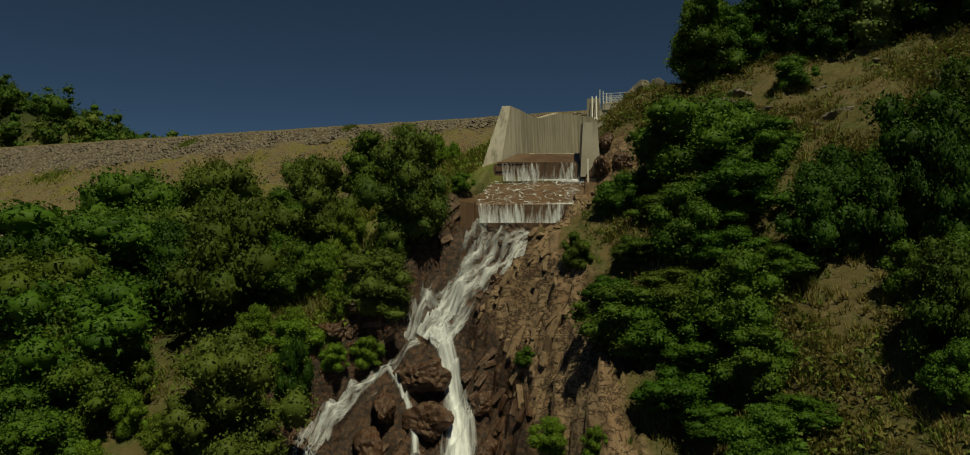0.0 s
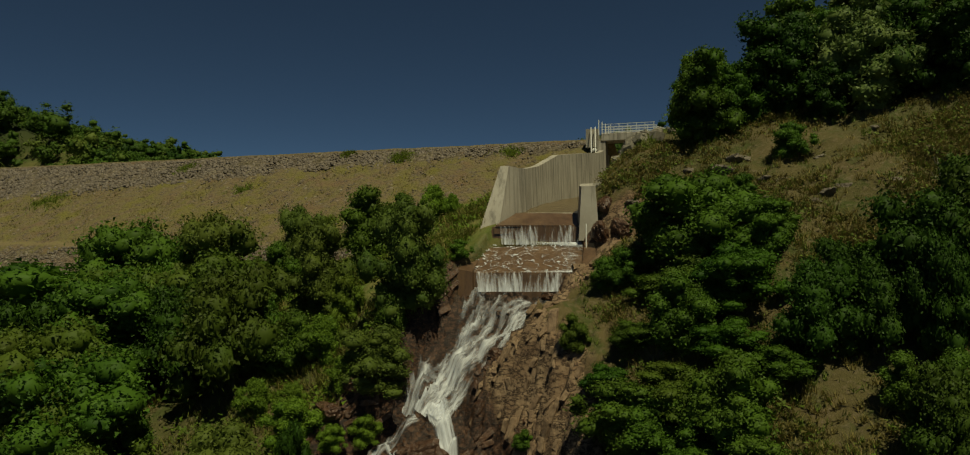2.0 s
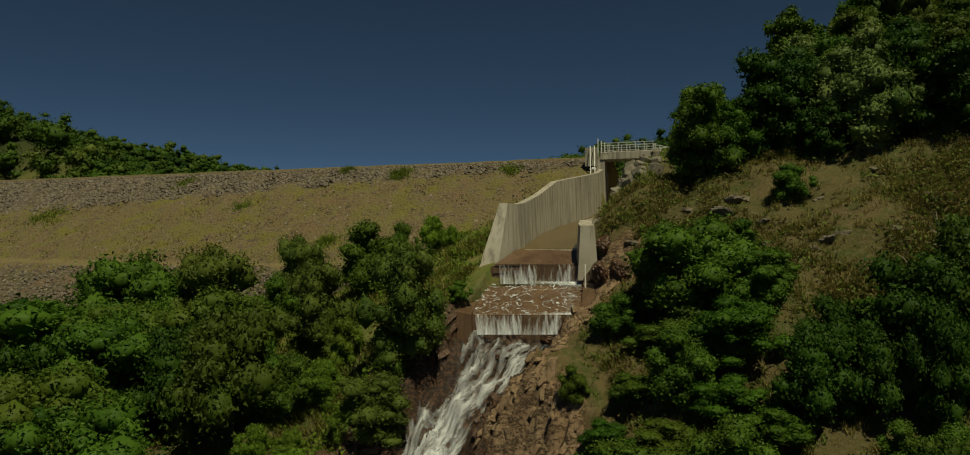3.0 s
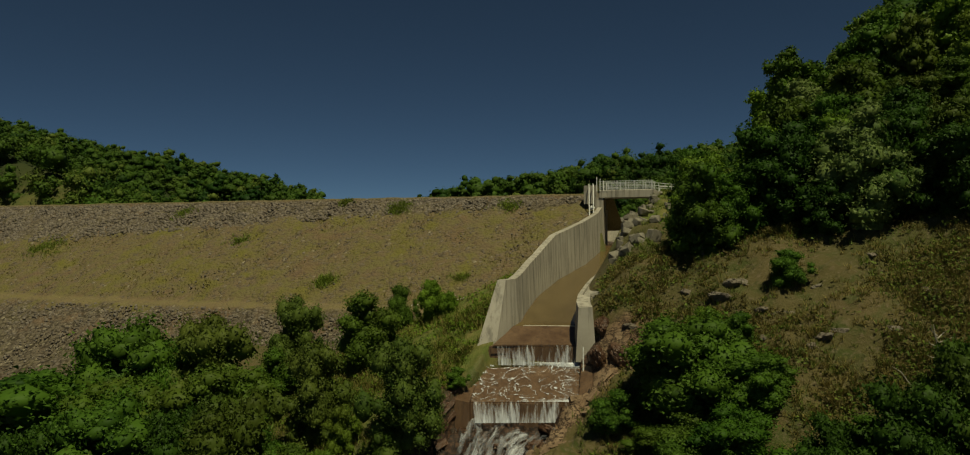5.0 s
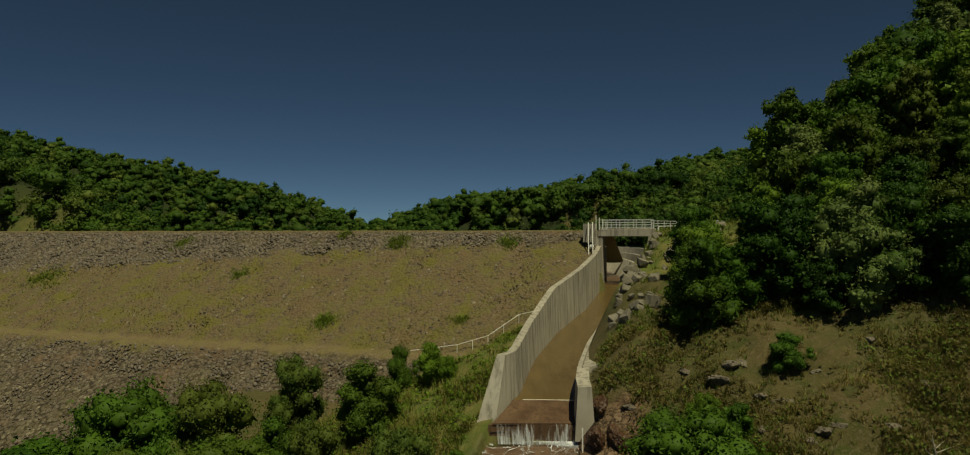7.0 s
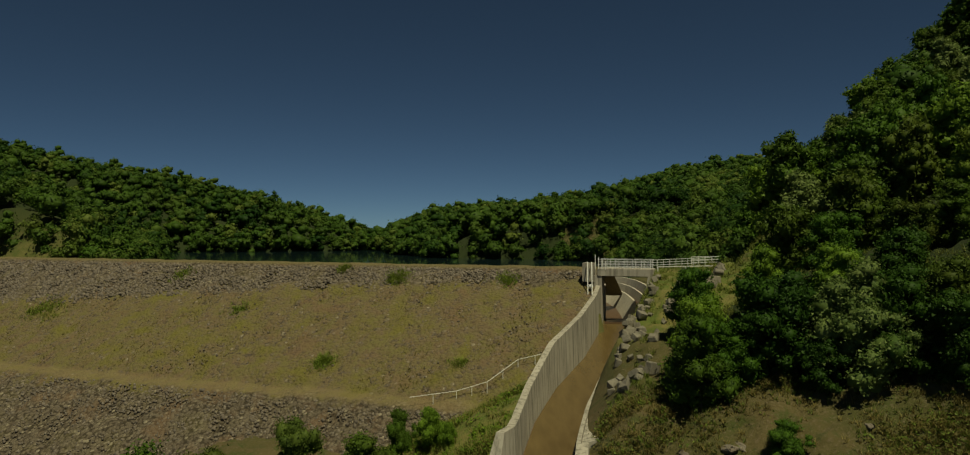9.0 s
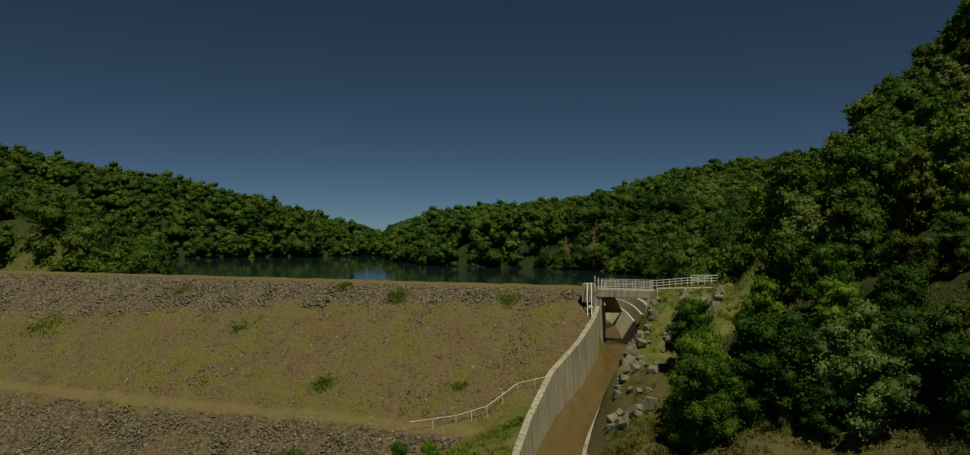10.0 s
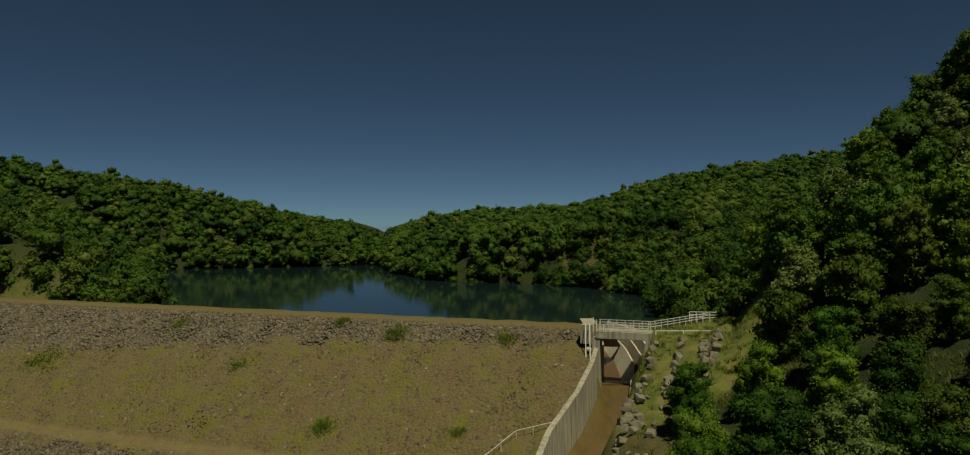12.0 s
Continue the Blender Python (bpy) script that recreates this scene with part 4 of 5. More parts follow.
def make_weir():
    """Side channel upstream of the bridge, with pale stepped lining along its outer bank."""
    w = thing("side_channel_weir", None, None, "pale stepped concrete lining of the side channel", "weir")

    def bank(y):
        f = (y - 90.0) / 26.0
        return 17.7 + 2.8 * f - 3.4 * f ** 4
    ys = np.linspace(89.6, 116, 22)
    for x0, z0, x1, z1, m, name in ((0.0, 10.6, 1.5, 13.0, WEIR, "lining"), (1.5, 12.5, 1.95, 12.75, WETCONC, "ledge"), (1.95, 12.6, 2.5, 13.8, WEIR, "lining"),
                                    (2.5, 13.3, 2.95, 13.5, WETCONC, "ledge"), (2.95, 13.4, 3.5, 14.6, WEIR, "lining"), (3.5, 13.9, 6.2, 14.15, ROADWAY, "ledge")):
        part(name, prism([[(bank(y) + x0, y, 9.6), (bank(y) + x1, y, 9.6), (bank(y) + x1, y, z1), (bank(y) + x1 - 0.2, y, z1), (bank(y) + x0, y, z0)] for y in ys]), m, w)
    part("channel_floor", prism([[(15.0, y, 9.6), (bank(y) + 0.1, y, 9.6), (bank(y) + 0.1, y, 10.55 + 0.02 * (y - 88)), (15.0, y, 10.55 + 0.02 * (y - 88))] for y in (88.6, 95, 102, 109, 116)]), WETCONC, w, "wet brown channel floor")
    part("side_wall", prism([[(14.7, 90.5, z), (15.6, 90.5, z), (17.6, 104, z), (18.4, 117, z), (16.2, 117, z)] for z in (9.5, 14.9)]), CONCRETE, w)
    part("lip", beam((15.6, 89.5, 10.65), (20.4, 88.6, 10.75), 0.4, 0.25), WEIR, w, "pale sill across the channel")
    return w


def railing(name, label, pts, h, gap, r, m, rails=(1.0, 0.5), snap=True):
    t = thing(name, None, None, label, "railing")
    pts = [Vector(p) for p in pts]
    for a, b in zip(pts, pts[1:]):
        n = max(1, round((b - a).length / gap))
        for k in range(n):
            p = a.lerp(b, k / n)
            part("post", bar(bmesh.new(), p - Vector((0, 0, 0.25)), p + Vector((0, 0, h)), r), m, t)
        for f in rails:
            part("rail", bar(bmesh.new(), a + Vector((0, 0, h * f)), b + Vector((0, 0, h * f)), r), m, t)
    return t


def on_dam(u, d):
    return dam_point(u, d, dam_dz(d))


make_bridge()
make_parapet()
make_weir()
boulders()
bank_blocks()
rock_face()
riprap()
railing("road_railing", "grey steel railing along the lakeside road", [(20.6, 88.1, 17.1), (30.6, 97.0, 17.1)], 1.05, 1.3, 0.07, STEEL, (1.0, 0.7, 0.4))
railing("road_railing", "grey steel railing along the lakeside road", [(20.9, 85.7, 17.1), (27.0, 84.2, 17.3)], 0.35, 3.0, 0.10, WHITE_PAINT, (1.0,))
railing("road_barrier", "white steel barrier at the end of the road", [(28.4, 98.0, 17.1), (31.6, 96.6, 17.2)], 1.1, 0.8, 0.09, WHITE_PAINT, (1.0, 0.66, 0.33))
railing("stair_railing", "white steel handrail down the dam slope", [on_dam(-17.3, 76.2), on_dam(-19.3, 76.0), on_dam(-22.7, 74.7), on_dam(-25.1, 71.6), on_dam(-28.0, 70.2), on_dam(-32.3, 68.1)], 0.95, 2.2, 0.05, WHITE_PAINT, (1.0,))


# ---- plants ----
def leaf_cloud(rng, lobes, n, size, up=0.45, tri=False, out=0.45, jitter=0.62):
    """Rhombic leaves over rounded lobes: rows of (cx, cy, cz, rx, ry, rz)."""
    lobes = np.array(lobes, float)
    wt = lobes[:, 3] * lobes[:, 4] + lobes[:, 4] * lobes[:, 5]
    pick = rng.choice(len(lobes), n, p=wt / wt.sum())
    L = lobes[pick]
    d = rng.normal(size=(n, 3))
    d[:, 2] += 0.25
    d /= np.linalg.norm(d, axis=1)[:, None]
    r = 1.08 - 0.62 * rng.random(n) ** 1.3 + 0.22 * np.maximum(rng.normal(size=n) - 1, 0)
    lump = 1 + 0.22 * np.sin(d[:, 0] * 7 + pick) * np.sin(d[:, 1] * 6 + 2 * pick) * np.sin(d[:, 2] * 6)
    p = L[:, :3] + d * L[:, 3:] * (r * lump)[:, None]
    nrm = d * out + rng.normal(size=(n, 3)) * jitter + np.array((0, 0, up))
    nrm /= np.linalg.norm(nrm, axis=1)[:, None]
    t = np.cross(nrm, rng.normal(size=(n, 3)))
    t /= np.linalg.norm(t, axis=1)[:, None]
    b = np.cross(nrm, t)
    s = size * rng.uniform(0.55, 1.35, n)[:, None]
    if tri:
        v = np.stack([p - t * s * 1.1, p + t * s * 0.8 - b * s * 0.75, p + t * s * 0.8 + b * s * 0.75], 1).reshape(-1, 3)
        return v, np.arange(3 * n).reshape(-1, 3)
    v = np.stack([p - t * s, p - b * s * 0.55 + nrm * s * 0.12, p + t * s, p + b * s * 0.55 + nrm * s * 0.12], 1).reshape(-1, 3)
    return v, np.arange(4 * n).reshape(-1, 4)


def with_cores(v, f, lobes, r=0.78):
    """Adds a rough inner mass to each lobe, so that a crown is dense inside."""
    bm = bmesh.new()
    bmesh.ops.create_icosphere(bm, subdivisions=1, radius=1.0)
    cv = np.array([p.co[:] for p in bm.verts])
    cf = np.array([[q.index for q in p.verts] for p in bm.faces])
    bm.free()
    L = np.array(lobes)
    wob = 1 + 0.25 * np.sin(np.arange(len(L))[:, None] * 2.3 + np.arange(len(cv))[None, :] * 1.7)
    k = (cv[None] * wob[..., None] * L[:, None, 3:] * r + L[:, None, :3]).reshape(-1, 3)
    g = (cf[None] + np.arange(len(L))[:, None, None] * len(cv)).reshape(-1, 3) + len(v)
    return np.concatenate([v, k]), np.concatenate([f, g])


def tube(bm, pts, radii, sides=6):
    rings = []
    for k, (p, r) in enumerate(zip(pts, radii)):
        d = (Vector(pts[min(k + 1, len(pts) - 1)]) - Vector(pts[max(k - 1, 0)])).normalized()
        s = d.cross(Vector((0.31, 0.9, 0.2))).normalized()
        u = s.cross(d)
        rings.append([bm.verts.new(Vector(p) + (s * math.cos(a) + u * math.sin(a)) * r) for a in [2 * math.pi * i / sides for i in range(sides)]])
    for a, b in zip(rings, rings[1:]):
        for i in range(sides):
            bm.faces.new((a[i], a[(i + 1) % sides], b[(i + 1) % sides], b[i]))
    bm.faces.new(rings[-1])


def limbs(bm, rng, h, r, n, spread):
    pts = [(0, 0, -0.5), (0.04 * h * rng.normal(), 0.03 * h * rng.normal(), 0.3 * h), (0.06 * h * rng.normal(), 0.05 * h * rng.normal(), 0.62 * h), (0.05 * h * rng.normal(), 0, 0.88 * h)]
    tube(bm, pts, (r, r * 0.75, r * 0.45, r * 0.1))
    for k in range(n):
        a, f = rng.uniform(0, 6.28), rng.uniform(0.25, 0.7)
        o = Vector(pts[1]).lerp(Vector(pts[2]), f)
        e = o + Vector((math.cos(a) * spread, math.sin(a) * spread, h * rng.uniform(0.1, 0.3))) * rng.uniform(0.6, 1.0)
        tube(bm, (o, o.lerp(e, 0.5) + Vector((0, 0, 0.05 * h)), e), (r * 0.4, r * 0.25, r * 0.06), 5)


def crown_lobes(rng, h, w, n, low, core=0.22):
    """Uneven boughs: a few big limbs, each carrying sprays of leaves."""
    lobes = [(0, 0, h * 0.56, w * core, w * core, h * 0.30)]
    arms = max(4, n // 5)
    for k in range(arms):
        a = 2.4 * k + rng.uniform(-0.5, 0.5)
        zc = h * (low + (0.93 - low) * (k + rng.random()) / arms)
        reach = w * 0.5 * math.sqrt(max(0.05, 1 - ((zc / h - 0.45) / 0.55) ** 2)) * rng.uniform(0.65, 1.12)
        for i in range(max(1, n // arms)):
            f = rng.uniform(0.2, 1.0)
            s = w * rng.uniform(0.09, 0.175)
            b = a + rng.normal() * 0.5
            lobes.append((math.cos(b) * reach * f, math.sin(b) * reach * f, zc + h * rng.normal() * 0.07, s * 1.15, s * 1.15, s * rng.uniform(0.75, 1.2)))
    return lobes


def make_tree(name, label, seed, h, w, n, leaf, mat, low=0.3, lobes=18, trunk=0.14, category="tree", group=""):
    rng = np.random.default_rng(seed)
    root = thing(name, None, None, label, category, group)
    bm = bmesh.new()
    limbs(bm, rng, h, trunk, 5, w * 0.3)
    part("trunk", bm, BARK, root)
    boughs = crown_lobes(rng, h, w, lobes, low)
    v, f = leaf_cloud(rng, boughs, n, leaf, 0.25, True)
    v, f = with_cores(v, f, boughs)
    part("crown", mesh_np("crown", v, f), mat, root)
    return root


def place(kinds, spots, rng, sink=0.15):
    """Puts a copy at each (x, y, scale), the first ones being the originals."""
    used = set()
    for x, y, s, *tall, k in spots:
        ob = kinds[k]
        up = tall[0] if tall else s
        m = Matrix.LocRotScale((x, y, gz(x, y) - sink), Euler((rng.uniform(-0.08, 0.08), rng.uniform(-0.08, 0.08), rng.uniform(0, 6.28))), (s * rng.uniform(0.92, 1.08), s * rng.uniform(0.92, 1.08), up * rng.uniform(0.95, 1.08)))
        if k in used:
            copy_thing(ob, m)
        else:
            ob.matrix_basis = m
            used.add(k)


def near_shrubs():
    rng = random.Random(21)
    lab = ("dense dark green leafy shrub on the slope", "bright green young leafy shrub on the slope", "broad dark green bush with layered branches")
    kinds = [make_tree("shrub", lab[0], 1, 4.0, 4.4, 19000, 0.074, LEAF, 0.10, 60, 0.07, "shrub", "shrubs round the falls"),
             make_tree("shrub", lab[1], 2, 3.6, 3.6, 16000, 0.066, LEAF_B, 0.08, 54, 0.06, "shrub", "shrubs round the falls"),
             make_tree("shrub", lab[2], 3, 4.6, 5.2, 20000, 0.080, LEAF, 0.10, 66, 0.09, "shrub", "shrubs round the falls"),
             make_tree("shrub", lab[0], 4, 3.2, 4.0, 15000, 0.070, LEAF_D, 0.10, 48, 0.06, "shrub", "shrubs round the falls"),
             make_tree("small_shrub", "low brown-green heath shrub among dry grass", 5, 3.4, 4.6, 4200, 0.16, HEATH_G, 0.06, 26, 0.05, "shrub", "low shrubs on the hillside"),
             make_tree("shrub", lab[2], 6, 4.6, 5.0, 19000, 0.080, LEAF_M, 0.10, 62, 0.09, "shrub", "shrubs round the falls"),
             make_tree("shrub", "feathery olive-green shrub with upright sprays", 7, 4.4, 4.0, 19000, 0.058, LEAF_O, 0.06, 64, 0.06, "shrub", "shrubs round the falls")]
    # x, y, spread, height, kind
    left = [(-7.5, 49.9, 1.08, 1.21, 0), (-6.1, 56.3, 0.45, 0.71, 0), (-3.6, 55.0, 0.65, 0.86, 1), (-14.0, 49.9, 0.78, 0.87, 0), (-25.0, 52.1, 1.63, 1.82, 2), (-28.2, 53.3, 1.29, 1.71, 3), (-18.5, 51.2, 1.68, 1.88, 6),
            (-21.2, 51.1, 1.22, 1.40, 0), (-4.0, 38.9, 0.66, 0.65, 6), (-9.6, 43.5, 0.64, 0.68, 6), (-7.6, 41.6, 0.53, 0.44, 1), (-1.4, 41.5, 0.30, 0.23, 0), (-8.7, 39.0, 0.91, 0.75, 1), (-7.8, 41.1, 0.78, 0.79, 1),
            (-5.4, 36.6, 0.56, 0.40, 6), (-6.9, 36.3, 0.59, 0.53, 1), (-9.0, 35.0, 1.10, 0.67, 1), (-5.8, 35.7, 0.64, 0.50, 1), (-7.2, 34.8, 0.56, 0.41, 1), (-13.5, 39.7, 1.13, 1.01, 3), (-17.7, 42.4, 1.04, 0.92, 3),
            (-11.9, 41.0, 0.62, 0.72, 0), (-27.8, 48.2, 1.58, 0.78, 2), (-20.3, 39.9, 0.83, 0.75, 0), (-23.0, 37.7, 0.91, 0.73, 2), (-18.2, 34.1, 0.87, 0.79, 0), (-20.0, 32.0, 0.94, 0.75, 0), (-13.7, 36.7, 0.55, 0.57, 1),
            (-14.0, 32.5, 0.94, 0.62, 1), (-10.5, 31.0, 0.78, 0.70, 6), (-13.1, 34.4, 0.66, 0.48, 1), (-11.1, 34.8, 0.59, 0.48, 1), (-8.7, 33.6, 0.38, 0.53, 3), (-18.2, 38.0, 0.53, 0.48, 0), (-4.7, 38.4, 0.38, 0.43, 0),
            (-3.5, 39.5, 0.37, 0.31, 6), (-14.8, 57.2, 0.63, 0.81, 6), (-2.4, 53.6, 0.54, 0.68, 1), (-29.5, 43.5, 1.07, 0.89, 0), (-25.5, 42.5, 0.98, 0.89, 3), (-23.4, 45.6, 0.98, 0.81, 0)]
    right = [(12.3, 39.7, 0.83, 0.62, 1), (13.1, 34.6, 0.67, 0.50, 0), (10.1, 36.5, 0.70, 0.55, 2), (11.6, 33.0, 0.75, 0.54, 5), (6.8, 37.3, 0.51, 0.42, 0), (7.7, 30.2, 0.87, 0.50, 5), (5.4, 31.6, 0.58, 0.48, 5),
             (5.6, 29.4, 0.75, 0.50, 0), (8.0, 27.4, 0.62, 0.48, 5), (9.6, 25.8, 0.70, 0.48, 0), (9.9, 23.4, 0.54, 0.38, 5), (7.8, 25.3, 0.62, 0.42, 5), (8.5, 22.7, 0.59, 0.42, 0), (2.5, 29.1, 0.66, 0.50, 1),
             (4.0, 26.6, 0.45, 0.37, 1), (1.9, 33.8, 0.22, 0.19, 0), (16.6, 30.8, 0.50, 0.37, 0), (14.7, 30.2, 0.53, 0.46, 3), (15.1, 27.6, 0.58, 0.54, 3), (13.2, 28.6, 0.66, 0.62, 3), (16.7, 26.3, 0.50, 0.67, 3),
             (15.4, 23.9, 0.50, 0.42, 0), (14.2, 22.5, 0.55, 0.54, 3), (13.6, 21.2, 0.40, 0.36, 0), (4.2, 34.2, 0.34, 0.33, 0), (12.3, 39.9, 0.75, 0.56, 1), (13.5, 38.5, 0.45, 0.36, 0), (10.4, 35.5, 0.55, 0.50, 0),
             (13.7, 34.8, 0.61, 0.42, 0), (17.4, 41.3, 0.50, 0.41, 0), (3.4, 24.6, 0.59, 0.48, 1), (6.2, 23.6, 0.68, 0.48, 5)]
    # the darker mass of bushes farther down either slope
    left += [(-14.6, 47.2, 0.72, 0.57, 0), (-17.2, 47.6, 0.81, 0.66, 2), (-20.4, 47.4, 0.85, 0.74, 0), (-23.6, 46.8, 0.81, 0.66, 2), (-26.4, 44.6, 0.85, 0.74, 3), (-21.4, 42.6, 0.81, 0.66, 2), (-19.8, 44.4, 0.72, 0.66, 0),
             (-22.4, 34.6, 0.81, 0.74, 0), (-16.2, 33.8, 0.72, 0.57, 1), (-20.8, 36.2, 0.81, 0.66, 2), (-11.9, 37.8, 0.72, 0.66, 1), (-16.4, 30.6, 0.81, 0.66, 1), (-9.7, 37.2, 0.63, 0.57, 1), (-10.4, 39.6, 0.72, 0.66, 0), (-12.4, 28.9, 0.72, 0.66, 1), (-19.6, 29.4, 0.81, 0.74, 0)]
    right += [(8.2, 29.0, 0.81, 0.70, 5), (6.6, 28.6, 0.63, 0.49, 0), (10.2, 30.2, 0.72, 0.61, 5), (8.6, 32.0, 0.72, 0.61, 0), (6.9, 33.0, 0.63, 0.49, 5), (10.9, 32.8, 0.72, 0.57, 5), (8.6, 35.2, 0.72, 0.57, 5), (7.2, 26.6, 0.77, 0.66, 5), (9.4, 27.4, 0.77, 0.66, 0), (11.4, 28.4, 0.63, 0.49, 5),
              (9.6, 33.6, 0.72, 0.57, 0), (12.2, 36.4, 0.63, 0.53, 0), (17.2, 28.2, 0.81, 0.74, 3), (19.2, 28.6, 0.81, 0.74, 3), (18.4, 26.2, 0.72, 0.74, 5), (14.8, 25.4, 0.45, 0.41, 0), (6.0, 31.0, 0.54, 0.49, 5)]
    for k in range(400):
        x, y = rng.uniform(9, 33), rng.uniform(25, 48)
        if x > column(y, 2) + 4 and x < 0.7 * y + 3 and x > 11.5 - 0.2 * (46 - y) and y < 47.5 - 0.05 * x:
            s = rng.uniform(0.14, 0.34)
            right.append((x, y, s, s * rng.uniform(0.5, 0.9), 4))
    place(kinds, left + right, rng)


def near_wood():
    rng = random.Random(31)
    lab = "tall dark green broadleaf tree on the wooded hillside"
    kinds = []
    for n, leaf, first, second in ((15000, 0.125, LEAF_M, LEAF_D), (6500, 0.20, LEAF, LEAF_M)):
        kinds += [make_tree("tree", lab, 11 + n % 7, 9.5, 7.0, n, leaf, first, 0.16, 72, 0.2, "tree", "trees of the hillside wood"),
                  make_tree("tree", lab, 12 + n % 7, 8.0, 6.4, n, leaf, second, 0.14, 64, 0.18, "tree", "trees of the hillside wood"),
                  make_tree("tree", "chestnut tree with pale yellow-green blossom", 13 + n % 7, 8.6, 6.6, n, leaf, BLOSSOM, 0.2, 64, 0.18, "tree", "trees of the hillside wood"),
                  make_tree("tree", "bright green broadleaf tree on the wooded hillside", 14 + n % 7, 9.0, 6.6, n, leaf, LEAF_B, 0.16, 68, 0.19, "tree", "trees of the hillside wood")]
    spots = [(14.2, 46.4, 0.62, 0), (16.4, 47.4, 0.78, 0), (15.2, 49.6, 0.7, 3), (19.4, 47.6, 0.82, 1), (22.4, 47.2, 0.85, 0), (25.2, 45.4, 0.95, 1), (28.6, 44.8, 0.9, 1), (23.8, 44.9, 0.78, 2), (31.6, 43.6, 0.95, 0), (28.0, 42.0, 0.7, 1), (21.0, 45.0, 0.5, 1)]
    for k in range(330):
        x, y = rng.uniform(15, 80), rng.uniform(46, 108)
        if x < 15.5 + 0.17 * max(y - 50, 0) + 12.0 * float(step(58, 70, y)) or x > 0.80 * y + 6:
            continue
        if math.hypot(x - 26, y - 92) < 7.5 or (x < 33 and y > 84):
            continue
        if any((x - a) ** 2 + (y - b) ** 2 < 12 for a, b, *_ in spots):
            continue
        spots.append((x, y, rng.uniform(0.8, 1.15), rng.choice((0, 1, 1, 1, 0, 1, 3, 0, 0, 2 if y > 60 else 0)) + (4 if y > 60 else 0)))
    place(kinds, spots, rng, 0.3)


def far_woods():
    """The wooded hills round the lake."""
    rng = np.random.default_rng(5)
    verts, faces, tone, count = [], [], [], 0
    xs, ys = [], []
    for y0, y1, gap in ((100, 200, 4.7), (200, 330, 5.0), (330, 560, 6.6), (560, 1000, 12)):
        for y in np.arange(y0, y1, gap):
            for x in np.arange(-0.80 * y - 10, 0.80 * y + 10, gap):
                xs.append(x + rng.uniform(-0.42, 0.42) * gap), ys.append(y + rng.uniform(-0.42, 0.42) * gap)
    for y in np.arange(106, 345, 3.0):
        for side, k in ((-1, 1), (1, 2)):
            xs.append(float(column(y, k, SHORE)) + side * rng.uniform(0.3, 1.8)), ys.append(y)
    xs, ys = np.array(xs), np.array(ys)
    l, r = column(ys, 1, SHORE), column(ys, 2, SHORE)
    ok = ((xs < l + 1) | (xs > r - 1)) & ~((xs < 40) & (ys < 112) & (xs > 0) & ~((xs > 32.5) & (ys > 99))) & (np.hypot(xs + 88, ys - 132) > 7) & (np.hypot(xs - 57, (ys - 366) * 0.6) > 8) & (np.hypot(xs + 105, (ys - 392) * 0.6) > 9) & (0.34 * xs + 0.94 * ys > CREST_D + 8) & (np.abs(xs + 30) < 330)
    xs, ys = xs[ok], ys[ok]
    zs = ground(xs, ys)
    for x, y, z in zip(xs, ys, zs):
        far = y > 330
        h = rng.uniform(4.0, 7.5) * (1.35 if rng.random() < 0.15 else 1.0)
        w = h * rng.uniform(0.85, 1.1) * (1.2 if far else 1)
        lobes = crown_lobes(rng, h, w * 1.3, 10, 0.04, 0.36)
        n = 60 if y > 560 else 130 if far else 300 if y > 200 else 620
        v, f = leaf_cloud(rng, lobes, n, 0.9 if y > 560 else 0.6 if far else 0.34 if y > 200 else 0.24, 0.35, True, 1.0, 0.30)
        v, f = with_cores(v, f, lobes, 0.8 if y > 200 else 0.62)
        v += (x, y, z - 0.8)
        verts.append(v), faces.append(f + count), tone.append(np.full(len(v), rng.random()))
        count += len(v)
    me = mesh_np("woods", np.concatenate(verts), np.concatenate(faces), None, (("tone", np.concatenate(tone)),))
    thing("far_woods", me, LEAF_FAR, "wooded hills with dense green crowns round the lake", "woods", kind="stuff")


def tufts(rng, pts, h, blades, wide=0.045):
    """Grass tufts of thin bent blades at (x, y, z)."""
    pts = np.asarray(pts, float)
    n = len(pts) * blades
    p = np.repeat(pts, blades, 0) + rng.normal(size=(n, 3)) * np.array((0.14, 0.14, 0)) * (h / 0.5)
    a = rng.uniform(0, 6.28, n)
    lean = np.stack([np.cos(a), np.sin(a), np.zeros(n)], 1) * rng.uniform(0.3, 1.5, n)[:, None]
    hh = (h * rng.uniform(0.5, 1.3, n))[:, None]
    side = np.stack([-np.sin(a), np.cos(a), np.zeros(n)], 1) * wide * 0.6
    tip = p + (lean + np.array((0, 0, 1.0))) * hh
    v = np.stack([p - side - np.array((0, 0, 0.08)), p + side - np.array((0, 0, 0.08)), tip], 1).reshape(-1, 3)
    return v, np.arange(3 * n).reshape(-1, 3)


